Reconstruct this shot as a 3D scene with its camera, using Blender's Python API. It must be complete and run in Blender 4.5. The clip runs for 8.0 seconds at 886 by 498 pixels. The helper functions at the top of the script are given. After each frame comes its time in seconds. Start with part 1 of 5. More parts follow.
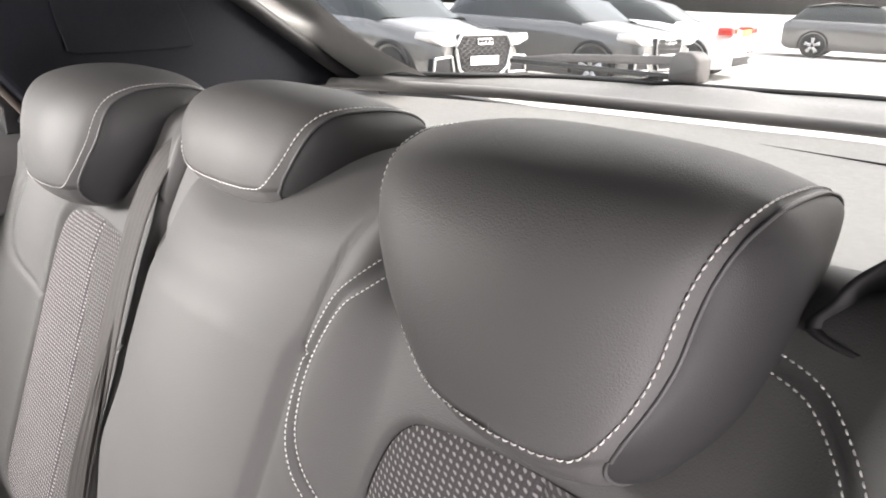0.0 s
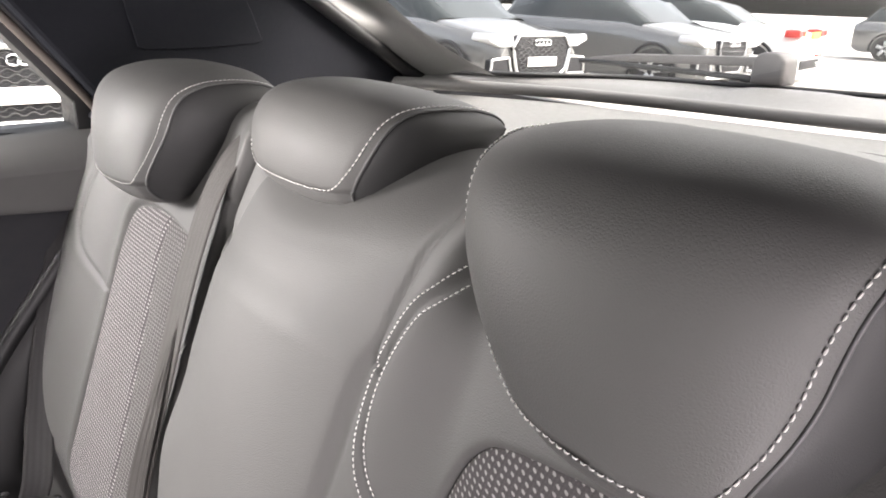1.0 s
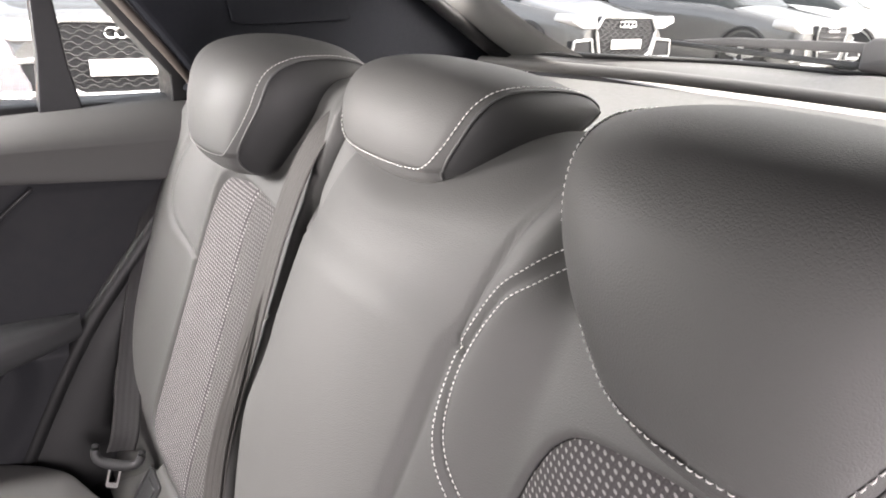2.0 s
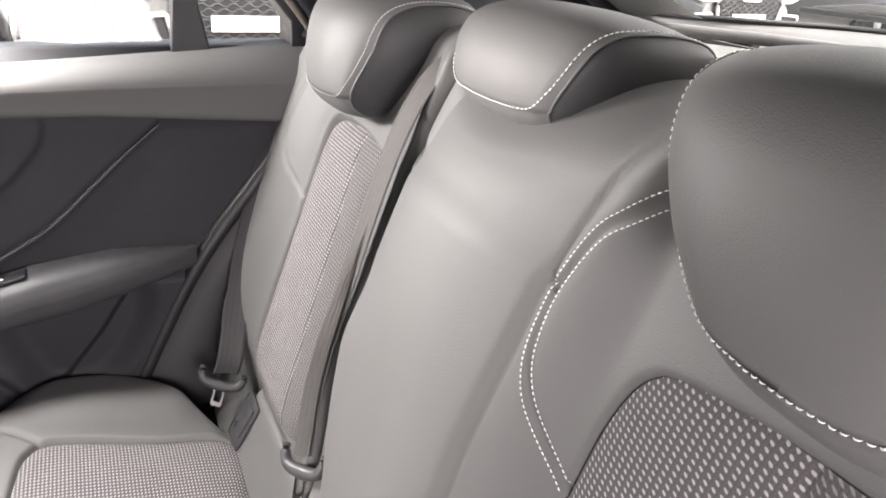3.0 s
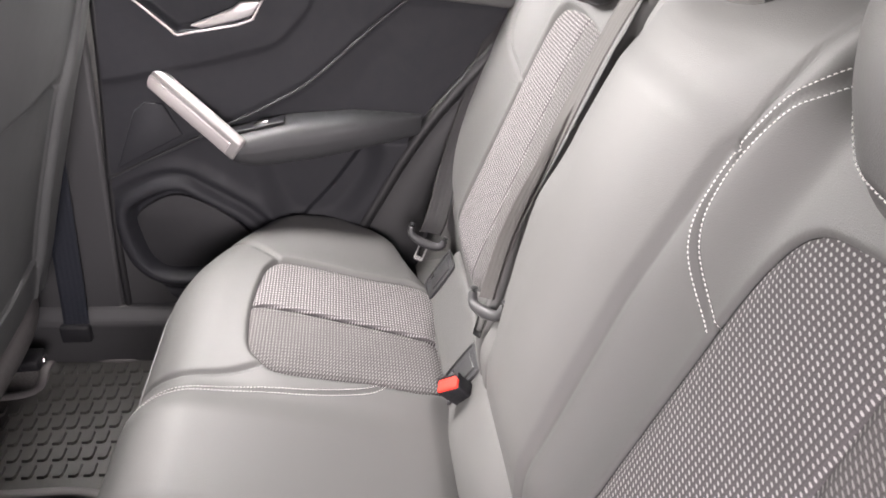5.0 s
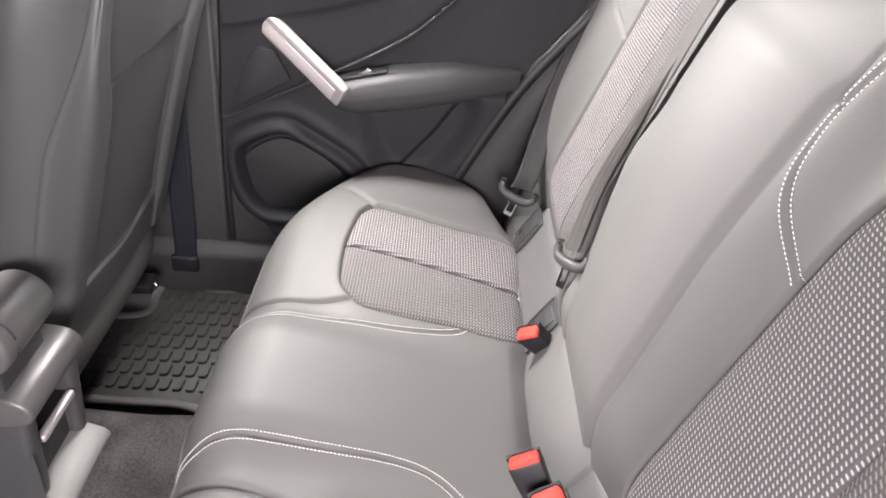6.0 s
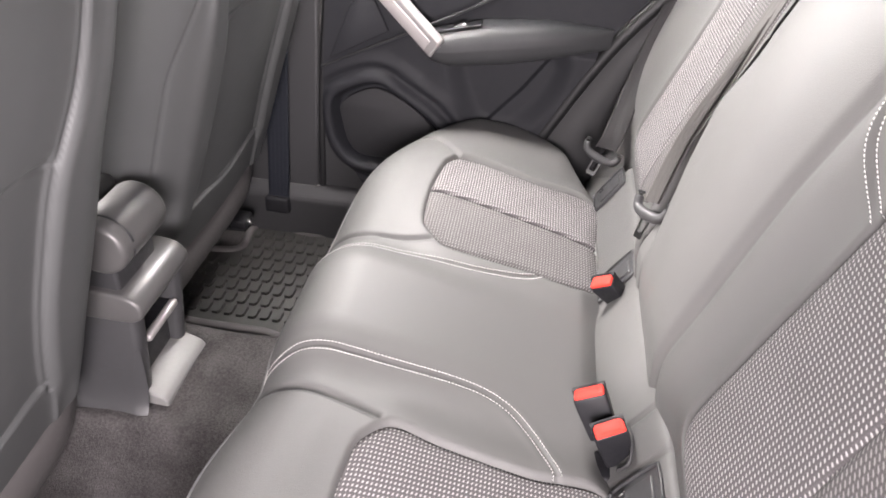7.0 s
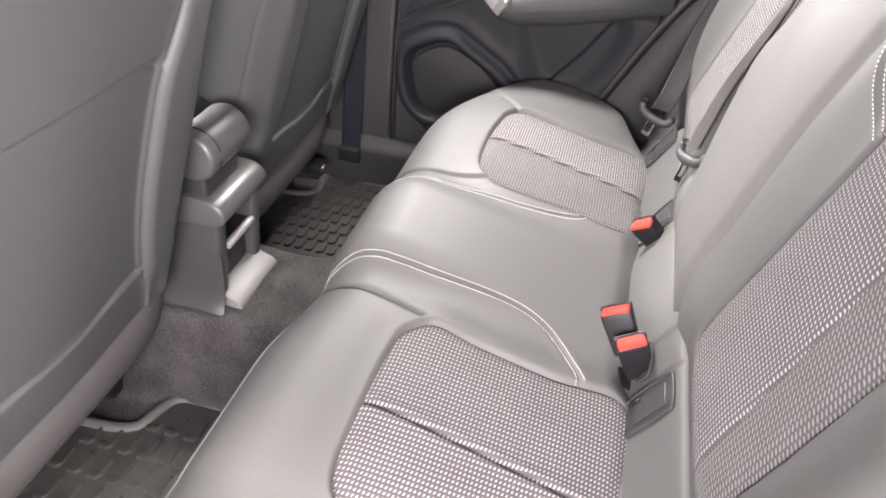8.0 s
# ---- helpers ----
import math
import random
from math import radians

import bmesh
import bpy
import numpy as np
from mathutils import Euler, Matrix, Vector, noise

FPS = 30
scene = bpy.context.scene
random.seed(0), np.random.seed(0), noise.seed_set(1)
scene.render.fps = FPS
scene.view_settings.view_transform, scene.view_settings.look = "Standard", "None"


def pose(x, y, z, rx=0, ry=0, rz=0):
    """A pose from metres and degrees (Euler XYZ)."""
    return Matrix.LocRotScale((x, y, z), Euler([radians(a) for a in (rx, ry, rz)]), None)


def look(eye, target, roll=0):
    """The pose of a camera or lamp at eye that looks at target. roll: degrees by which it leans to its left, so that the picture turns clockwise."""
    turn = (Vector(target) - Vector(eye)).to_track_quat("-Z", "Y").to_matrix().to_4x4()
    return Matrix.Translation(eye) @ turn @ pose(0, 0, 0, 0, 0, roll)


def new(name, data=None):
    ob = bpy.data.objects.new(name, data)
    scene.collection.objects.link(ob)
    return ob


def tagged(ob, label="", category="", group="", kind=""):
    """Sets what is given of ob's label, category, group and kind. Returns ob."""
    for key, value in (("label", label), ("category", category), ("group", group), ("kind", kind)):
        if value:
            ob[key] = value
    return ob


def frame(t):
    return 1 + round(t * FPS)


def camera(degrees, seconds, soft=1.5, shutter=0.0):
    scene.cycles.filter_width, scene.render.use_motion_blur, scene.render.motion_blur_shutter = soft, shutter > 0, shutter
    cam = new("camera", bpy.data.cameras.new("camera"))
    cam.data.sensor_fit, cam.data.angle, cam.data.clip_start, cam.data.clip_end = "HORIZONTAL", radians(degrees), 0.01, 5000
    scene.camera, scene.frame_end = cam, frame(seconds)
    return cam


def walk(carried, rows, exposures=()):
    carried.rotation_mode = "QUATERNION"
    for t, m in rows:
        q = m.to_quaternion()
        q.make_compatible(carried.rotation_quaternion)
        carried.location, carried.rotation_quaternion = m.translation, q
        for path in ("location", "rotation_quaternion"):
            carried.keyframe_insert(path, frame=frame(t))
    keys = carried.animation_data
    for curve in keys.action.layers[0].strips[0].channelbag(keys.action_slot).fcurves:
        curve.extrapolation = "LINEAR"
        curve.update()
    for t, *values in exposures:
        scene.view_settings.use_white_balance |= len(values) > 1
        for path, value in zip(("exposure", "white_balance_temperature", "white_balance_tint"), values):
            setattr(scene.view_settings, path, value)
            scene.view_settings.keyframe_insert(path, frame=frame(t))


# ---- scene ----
cam = camera(63.4, 8.0, soft=1.8)
PATH = [
    (0, (0.538, 0.043, 1.429), (-0.8, 1.378, 0.774), 1.9),
    (0.5, (0.517, 0.046, 1.425), (-0.861, 1.341, 0.774), 1.9),
    (1, (0.497, 0.05, 1.422), (-0.935, 1.282, 0.765), 2.0),
    (1.5, (0.483, 0.048, 1.423), (-0.997, 1.208, 0.743), 2.2),
    (3, (0.504, 0.026, 1.399), (-1.13, 0.858, 0.6), 3.8),
    (3.5, (0.531, 0.015, 1.388), (-1.137, 0.718, 0.536), 4.3),
    (4, (0.555, 0.008, 1.384), (-1.134, 0.572, 0.473), 4.8),
    (4.5, (0.583, 0.004, 1.379), (-1.115, 0.438, 0.416), 5.0),
    (5, (0.617, 0.0, 1.376), (-1.079, 0.289, 0.358), 4.9),
    (6.5, (0.682, 0.0, 1.352), (-0.962, -0.062, 0.215), 4.5),
    (7, (0.724, 0.001, 1.338), (-0.896, -0.162, 0.177), 4.5),
    (7.5, (0.781, 0.018, 1.329), (-0.817, -0.234, 0.153), 4.5),
    (8, (0.847, 0.056, 1.318), (-0.724, -0.293, 0.13), 4.2),
]
EXPOSURES = [(0.0, 1.53, 6700, 14), (1.5, 1.53, 6700, 14), (3.5, 1.87, 6700, 15), (5.0, 2.05, 6700, 15), (8.0, 2.25, 6700, 15)]
walk(cam, [(t, look(eye, target, roll)) for t, eye, target, roll in PATH], EXPOSURES)

# ---- world and sun ----
world = bpy.data.worlds.new("world")
scene.world = world
world.use_nodes = True
wn = world.node_tree.nodes
sky = wn.new("ShaderNodeTexSky")
sky.sky_type = 'NISHITA'
sky.sun_disc = False
SUN_EL, SUN_AZ = 46.0, 50.0
sky.sun_elevation = radians(SUN_EL)
sky.sun_rotation = radians(SUN_AZ)
sky.air_density, sky.dust_density, sky.ozone_density = 1.0, 9.0, 0.6
wn["Background"].inputs["Strength"].default_value = 0.27
veil = wn.new("ShaderNodeHueSaturation")
veil.inputs["Saturation"].default_value = 0.35
world.node_tree.links.new(sky.outputs[0], veil.inputs["Color"])
world.node_tree.links.new(veil.outputs[0], wn["Background"].inputs["Color"])
sun = new("sun", bpy.data.lights.new("sun", 'SUN'))
sun.data.energy, sun.data.angle, sun.data.color = 1.5, radians(30), (1.0, 0.96, 0.9)
az, el = radians(SUN_AZ), radians(SUN_EL)
sun.matrix_world = look(Vector((math.sin(az) * math.cos(el), math.cos(az) * math.cos(el), math.sin(el))) * 30, (0, 0, 0))


def opening(name, at, aim, width, height, watts, colour):
    """Daylight that comes in through an opening of the car, as an area lamp in that opening."""
    lamp = new(name, bpy.data.lights.new(name, 'AREA'))
    lamp.data.shape, lamp.data.size, lamp.data.size_y = 'RECTANGLE', width, height
    lamp.data.energy, lamp.data.color = watts, colour
    lamp.matrix_world = look(at, aim)


opening("windscreen_daylight", (0.09, -1.50, 1.20), (-0.06, 0.2, 0.92), 0.44, 0.42, 26.0, (1.0, 0.98, 0.955))
opening("doorway_daylight", (1.20, -0.02, 1.12), (0.56, -0.40, 0.55), 0.60, 0.50, 11.5, (1.0, 0.95, 0.975))
opening("front_window_daylight", (-0.80, -1.00, 1.32), (0.1, 0.1, 0.95), 0.70, 0.30, 9.0, (1.0, 0.99, 0.97))
opening("rear_window_daylight", (-0.620, -0.285, 1.385), (-0.38, 0.0, 0.72), 0.20, 0.14, 6.5, (1.0, 0.99, 0.97))

opening("tailgate_daylight", (0.0, 0.79, 1.53), (0.1, 0.36, 1.30), 1.0, 0.10, 0.8, (1.0, 0.98, 0.94))


# ---- materials ----
def mat(name, base, rough=0.5, metal=0.0, spec=0.5, vary=0.12, vscale=30.0, bump=0.0, bscale=600.0, bkind="noise", coat=0.0, bdist=0.0006, sheen=0.0, rvary=0.08):
    """A principled surface with large and small variation and fine relief, in metres."""
    m = bpy.data.materials.new(name)
    m.use_nodes = True
    n, l = m.node_tree.nodes, m.node_tree.links
    p = n["Principled BSDF"]
    p.inputs["Roughness"].default_value = rough
    p.inputs["Metallic"].default_value = metal
    p.inputs["Specular IOR Level"].default_value = spec
    p.inputs["Coat Weight"].default_value = coat
    p.inputs["Sheen Weight"].default_value = sheen
    tc = n.new("ShaderNodeTexCoord")
    a, b = n.new("ShaderNodeTexNoise"), n.new("ShaderNodeTexNoise")
    a.inputs["Scale"].default_value, b.inputs["Scale"].default_value = vscale * 0.25, vscale * 4
    a.inputs["Detail"].default_value = b.inputs["Detail"].default_value = 4
    l.new(tc.outputs["Object"], a.inputs["Vector"])
    l.new(tc.outputs["Object"], b.inputs["Vector"])
    add = n.new("ShaderNodeMath")
    add.operation = 'ADD'
    l.new(a.outputs["Fac"], add.inputs[0])
    l.new(b.outputs["Fac"], add.inputs[1])
    mp = n.new("ShaderNodeMapRange")
    mp.inputs["From Min"].default_value, mp.inputs["From Max"].default_value = 0.6, 1.4
    mp.inputs["To Min"].default_value, mp.inputs["To Max"].default_value = 1 - vary, 1 + vary
    l.new(add.outputs[0], mp.inputs["Value"])
    mul = n.new("ShaderNodeVectorMath")
    mul.operation = 'SCALE'
    mul.inputs[0].default_value = base
    l.new(mp.outputs[0], mul.inputs["Scale"])
    l.new(mul.outputs[0], p.inputs["Base Color"])
    mr = n.new("ShaderNodeMapRange")
    mr.inputs["From Min"].default_value, mr.inputs["From Max"].default_value = 0.3, 0.7
    mr.inputs["To Min"].default_value, mr.inputs["To Max"].default_value = max(0.02, rough - rvary), min(1, rough + rvary)
    l.new(b.outputs["Fac"], mr.inputs["Value"])
    l.new(mr.outputs[0], p.inputs["Roughness"])
    if bump:
        if bkind == "grain":
            t = n.new("ShaderNodeTexVoronoi")
            t.feature = 'DISTANCE_TO_EDGE'
            t.inputs["Scale"].default_value = bscale
            warp = n.new("ShaderNodeTexNoise")
            warp.inputs["Scale"].default_value = bscale * 0.35
            l.new(tc.outputs["Object"], warp.inputs["Vector"])
            mx = n.new("ShaderNodeVectorMath")
            mx.operation = 'MULTIPLY_ADD'
            mx.inputs[1].default_value = (0.0025, 0.0025, 0.0025)
            l.new(warp.outputs["Color"], mx.inputs[0])
            l.new(tc.outputs["Object"], mx.inputs[2])
            l.new(mx.outputs[0], t.inputs["Vector"])
            big = n.new("ShaderNodeTexNoise")
            big.inputs["Scale"].default_value = 55
            big.inputs["Detail"].default_value = 3
            l.new(tc.outputs["Object"], big.inputs["Vector"])
            cl = n.new("ShaderNodeMath")
            cl.operation = 'MINIMUM'
            cl.inputs[1].default_value = 0.35
            l.new(t.outputs["Distance"], cl.inputs[0])
            sm = n.new("ShaderNodeMath")
            sm.operation = 'MULTIPLY_ADD'
            sm.inputs[1].default_value = 0.09
            l.new(big.outputs["Fac"], sm.inputs[0])
            l.new(cl.outputs[0], sm.inputs[2])
            src = sm.outputs[0]
        else:
            t = n.new("ShaderNodeTexNoise")
            t.inputs["Scale"].default_value = bscale
            t.inputs["Detail"].default_value = 5
            l.new(tc.outputs["Object"], t.inputs["Vector"])
            src = t.outputs["Fac"]
        bp = n.new("ShaderNodeBump")
        bp.inputs["Strength"].default_value, bp.inputs["Distance"].default_value = bump, bdist
        l.new(src, bp.inputs["Height"])
        l.new(bp.outputs[0], p.inputs["Normal"])
    return m


def weave(name, ground, thread, pu, pv, ru, rv, shear=0.3):
    """Woven upholstery: a grid of pale thread floats over a greyer ground. UV in metres; pu, pv: the repeat, ru, rv: a float's half size as a share of it."""
    m = bpy.data.materials.new(name)
    m.use_nodes = True
    n, l = m.node_tree.nodes, m.node_tree.links
    p = n["Principled BSDF"]
    p.inputs["Roughness"].default_value = 0.8
    p.inputs["Specular IOR Level"].default_value = 0.25
    p.inputs["Sheen Weight"].default_value = 0.05

    def calc(op, a, b=None, c=None):
        q = n.new("ShaderNodeMath")
        q.operation = op
        for k, v in enumerate((a, b, c)):
            if v is None:
                continue
            if isinstance(v, (int, float)):
                q.inputs[k].default_value = v
            else:
                l.new(v, q.inputs[k])
        return q.outputs[0]

    uv = n.new("ShaderNodeUVMap")
    wob = n.new("ShaderNodeTexNoise")
    wob.inputs["Scale"].default_value = 170
    l.new(uv.outputs[0], wob.inputs["Vector"])
    off = n.new("ShaderNodeVectorMath")
    off.operation = 'MULTIPLY_ADD'
    off.inputs[1].default_value = (0.0007, 0.0007, 0)
    l.new(wob.outputs["Color"], off.inputs[0])
    l.new(uv.outputs[0], off.inputs[2])
    xyz = n.new("ShaderNodeSeparateXYZ")
    l.new(off.outputs[0], xyz.inputs[0])
    cu, cv = calc('DIVIDE', xyz.outputs[0], pu), calc('DIVIDE', xyz.outputs[1], pv)
    a, b = calc('SUBTRACT', calc('FRACT', cu), 0.5), calc('SUBTRACT', calc('FRACT', cv), 0.5)
    a = calc('MULTIPLY_ADD', b, shear, a)
    da, db = calc('POWER', calc('ABSOLUTE', calc('DIVIDE', a, ru)), 2.4), calc('POWER', calc('ABSOLUTE', calc('DIVIDE', b, rv)), 2.4)
    mask = n.new("ShaderNodeMapRange")
    mask.interpolation_type = 'SMOOTHSTEP'
    mask.inputs["From Min"].default_value, mask.inputs["From Max"].default_value = 1.5, 0.5
    fine = n.new("ShaderNodeTexNoise")
    fine.inputs["Scale"].default_value = 1300
    l.new(uv.outputs[0], fine.inputs["Vector"])
    # frayed edges of the floats
    l.new(calc('ADD', calc('ADD', da, db), calc('MULTIPLY_ADD', fine.outputs["Fac"], 2.2, -1.1)), mask.inputs["Value"])
    # the ground's own finer threads
    rib = calc('SINE', calc('MULTIPLY', cv, 4 * math.pi))
    rib = calc('MULTIPLY_ADD', calc('SINE', calc('MULTIPLY', cu, 4 * math.pi)), 0.6, rib)
    soil = n.new("ShaderNodeTexNoise")
    soil.inputs["Scale"].default_value = 14
    l.new(uv.outputs[0], soil.inputs["Vector"])
    tone = calc('MULTIPLY_ADD', fine.outputs["Fac"], 0.9, 0.45)
    tone = calc('MULTIPLY', tone, calc('MULTIPLY_ADD', soil.outputs["Fac"], 0.25, 0.88))
    under = calc('MULTIPLY', tone, calc('MULTIPLY_ADD', rib, 0.10, 1.0))
    g, t = n.new("ShaderNodeVectorMath"), n.new("ShaderNodeVectorMath")
    for q, colour, fac in ((g, ground, under), (t, thread, tone)):
        q.operation = 'SCALE'
        q.inputs[0].default_value = colour
        l.new(fac, q.inputs["Scale"])
    mx = n.new("ShaderNodeMix")
    mx.data_type = 'RGBA'
    l.new(mask.outputs[0], mx.inputs[0])
    l.new(g.outputs[0], mx.inputs[6])
    l.new(t.outputs[0], mx.inputs[7])
    l.new(mx.outputs[2], p.inputs["Base Color"])
    hgt = calc('MULTIPLY_ADD', fine.outputs["Fac"], 0.3, mask.outputs[0])
    hgt = calc('MULTIPLY_ADD', rib, 0.07, hgt)
    bp = n.new("ShaderNodeBump")
    bp.inputs["Strength"].default_value, bp.inputs["Distance"].default_value = 0.5, 0.0010
    l.new(hgt, bp.inputs["Height"])
    l.new(bp.outputs[0], p.inputs["Normal"])
    return m


def webbing(name, base):
    """Belt webbing: fine cross ribs and lengthwise bands. UV in metres, v along the belt."""
    m = mat(name, base, 0.72, spec=0.25, vary=0.1, vscale=40)
    n, l = m.node_tree.nodes, m.node_tree.links
    uv = n.new("ShaderNodeUVMap")
    w1, w2 = n.new("ShaderNodeTexWave"), n.new("ShaderNodeTexWave")
    w1.bands_direction, w2.bands_direction = 'X', 'Y'
    w1.inputs["Scale"].default_value, w2.inputs["Scale"].default_value = 35, 260
    for w in (w1, w2):
        l.new(uv.outputs[0], w.inputs["Vector"])
    ad = n.new("ShaderNodeMath")
    ad.operation = 'MULTIPLY_ADD'
    ad.inputs[1].default_value = 0.3
    l.new(w2.outputs["Fac"], ad.inputs[0])
    l.new(w1.outputs["Fac"], ad.inputs[2])
    bp = n.new("ShaderNodeBump")
    bp.inputs["Strength"].default_value, bp.inputs["Distance"].default_value = 0.3, 0.0010
    l.new(ad.outputs[0], bp.inputs["Height"])
    l.new(bp.outputs[0], n["Principled BSDF"].inputs["Normal"])
    return m


def glass(name, tint=(0.9, 0.93, 0.92)):
    m = bpy.data.materials.new(name)
    m.use_nodes = True
    n, l = m.node_tree.nodes, m.node_tree.links
    g, t, x = n.new("ShaderNodeBsdfGlossy"), n.new("ShaderNodeBsdfTransparent"), n.new("ShaderNodeMixShader")
    g.inputs["Roughness"].default_value = 0.02
    t.inputs["Color"].default_value = (*tint, 1)
    f = n.new("ShaderNodeFresnel")
    f.inputs["IOR"].default_value = 1.45
    l.new(f.outputs[0], x.inputs[0])
    l.new(t.outputs[0], x.inputs[1])
    l.new(g.outputs[0], x.inputs[2])
    l.new(x.outputs[0], n["Material Output"].inputs["Surface"])
    return m


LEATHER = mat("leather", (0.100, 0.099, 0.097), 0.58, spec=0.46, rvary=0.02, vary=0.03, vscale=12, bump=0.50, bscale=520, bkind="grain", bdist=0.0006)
# the leather's grey darkened: shade on the headrest sides is partly in this colour
LEATHER_SHADED = mat("leather_shaded", (0.038, 0.038, 0.039), 0.56, spec=0.34, rvary=0.02, vary=0.03, vscale=12, bump=0.30, bscale=700, bkind="grain", bdist=0.0005)
SEATBACK = mat("seatback_vinyl", (0.070, 0.072, 0.073), 0.50, rvary=0.015, vary=0.03, vscale=12, bump=0.08, bscale=1500, bdist=0.0002)
SATIN = mat("satin_plastic", (0.085, 0.083, 0.083), 0.38, 0.25, vary=0.06, vscale=30, bump=0.1, bscale=1400, bdist=0.0002)
CLOTH = weave("cloth", (0.090, 0.083, 0.086), (0.42, 0.405, 0.40), 0.0047, 0.0066, 0.21, 0.27, 0.5)
CLOTH_RIB = weave("cloth_ribbed", (0.084, 0.078, 0.079), (0.245, 0.236, 0.232), 0.0047, 0.0066, 0.19, 0.40, 0.7)
THREAD = mat("thread", (0.74, 0.73, 0.71), 0.6, vary=0.1, vscale=200)
PIPING = mat("piping", (0.10, 0.10, 0.10), 0.5, vary=0.1, vscale=60)
WEB = webbing("belt_webbing", (0.080, 0.076, 0.073))
# webbing darkened for the far belt: the bolster's shadow is put into its colour
WEB_SHADED = webbing("belt_webbing_shaded", (0.028, 0.027, 0.028))
WEB_BLACK = webbing("belt_webbing_black", (0.012, 0.014, 0.02))
PLASTIC = mat("plastic_dark", (0.024, 0.024, 0.026), 0.5, vary=0.08, vscale=20, bump=0.2, bscale=1400, bdist=0.0003)
PLASTIC_GREY = mat("plastic_grey", (0.036, 0.036, 0.038), 0.48, vary=0.08, vscale=20, bump=0.2, bscale=1400, bdist=0.0003)
PLASTIC_BLACK = mat("plastic_black", (0.012, 0.012, 0.014), 0.5, spec=0.3, vary=0.1, vscale=30)
DOORSKIN = mat("door_skin", (0.018, 0.0185, 0.022), 0.62, spec=0.25, vary=0.08, vscale=16, bump=0.25, bscale=1300, bdist=0.0003)
ARMREST = mat("door_armrest_skin", (0.030, 0.031, 0.033), 0.56, spec=0.4, vary=0.06, vscale=16, bump=0.15, bscale=1300, bdist=0.0003)
GRILLE = mat("speaker_grille", (0.016, 0.016, 0.018), 0.6, vary=0.2, vscale=300, bump=0.8, bscale=900, bdist=0.001)
SILVER = mat("satin_aluminium", (0.40, 0.385, 0.38), 0.40, 0.5, vary=0.05, vscale=60)
INLAY = mat("pull_inlay", (0.40, 0.375, 0.37), 0.55, 0.2, vary=0.05, vscale=60)
CHROME = mat("chrome", (0.8, 0.8, 0.8), 0.12, 1.0, vary=0.03)
RED = mat("buckle_red", (0.78, 0.045, 0.03), 0.6, spec=0.25, vary=0.06, vscale=60)
CARPET = mat("carpet", (0.064, 0.060, 0.060), 0.95, spec=0.1, vary=0.6, vscale=70, bump=1.0, bscale=420, bdist=0.004)
RUBBER = mat("rubber_mat", (0.040, 0.039, 0.037), 0.45, vary=0.25, vscale=30, bump=0.3, bscale=500, bdist=0.0006)
LEDGE = mat("window_ledge", (0.10, 0.099, 0.098), 0.7, spec=0.25, vary=0.06, vscale=20, bump=0.2, bscale=1200, bdist=0.0003)
HEADLINER = mat("headliner", (0.012, 0.013, 0.017), 0.9, spec=0.2, vary=0.1, vscale=40, bump=0.3, bscale=900)
SHELF = mat("shelf_trim", (0.16, 0.158, 0.153), 0.6, vary=0.08, vscale=30, bump=0.3, bscale=800)
SHELF_DARK = mat("tailgate_trim", (0.15, 0.149, 0.146), 0.5, vary=0.06, vscale=30, bump=0.2, bscale=1000)
RIM_GREY = mat("pale_rubber", (0.095, 0.089, 0.089), 0.6, vary=0.12, vscale=30, bump=0.2, bscale=700, bdist=0.0004)
PALE = mat("pale_plate", (0.17, 0.168, 0.165), 0.5, vary=0.08, vscale=40, bump=0.2, bscale=900, bdist=0.0003)
# kept dark so the added slab beside the doorway bounces little light
BLOCKER = mat("blocker_dark", (0.055, 0.053, 0.05), 0.8, vary=0.3, vscale=3, bump=0.4, bscale=60, bdist=0.003)
BROWN = mat("brown_strip", (0.10, 0.083, 0.072), 0.55, vary=0.06, vscale=30)
SEAL = mat("rubber_seal", (0.01, 0.01, 0.011), 0.5, vary=0.1)
GLASS = glass("window_glass")
ASPHALT = mat("asphalt", (0.30, 0.29, 0.275), 0.85, vary=0.25, vscale=1.2, bump=0.5, bscale=90, bdist=0.004)
PAINT_DARK = mat("paint_dark", (0.17, 0.17, 0.168), 0.22, 0.5, coat=1.0, vary=0.01, vscale=0.5, rvary=0.0)
PAINT_GREY = mat("paint_grey", (0.30, 0.30, 0.30), 0.25, 0.7, coat=1.0, vary=0.01, vscale=0.5, rvary=0.0)
PAINT_WHITE = mat("paint_white", (0.78, 0.78, 0.77), 0.2, coat=1.0, vary=0.01, vscale=0.5, rvary=0.0)
CARGLASS = mat("car_glass", (0.03, 0.035, 0.035), 0.06, vary=0.1)
TYRE = mat("tyre", (0.02, 0.02, 0.02), 0.8, vary=0.2)
RIM = mat("rim", (0.55, 0.55, 0.55), 0.3, 0.8)
LAMP = mat("headlamp", (0.55, 0.55, 0.55), 0.12, coat=1.0)
PLATE = mat("plate_white", (0.85, 0.85, 0.83), 0.4, vary=0.02)
PLATE_Y = mat("plate_yellow", (0.85, 0.62, 0.08), 0.4, vary=0.02)
TAIL = mat("tail_lamp", (0.6, 0.03, 0.02), 0.15, coat=1.0)


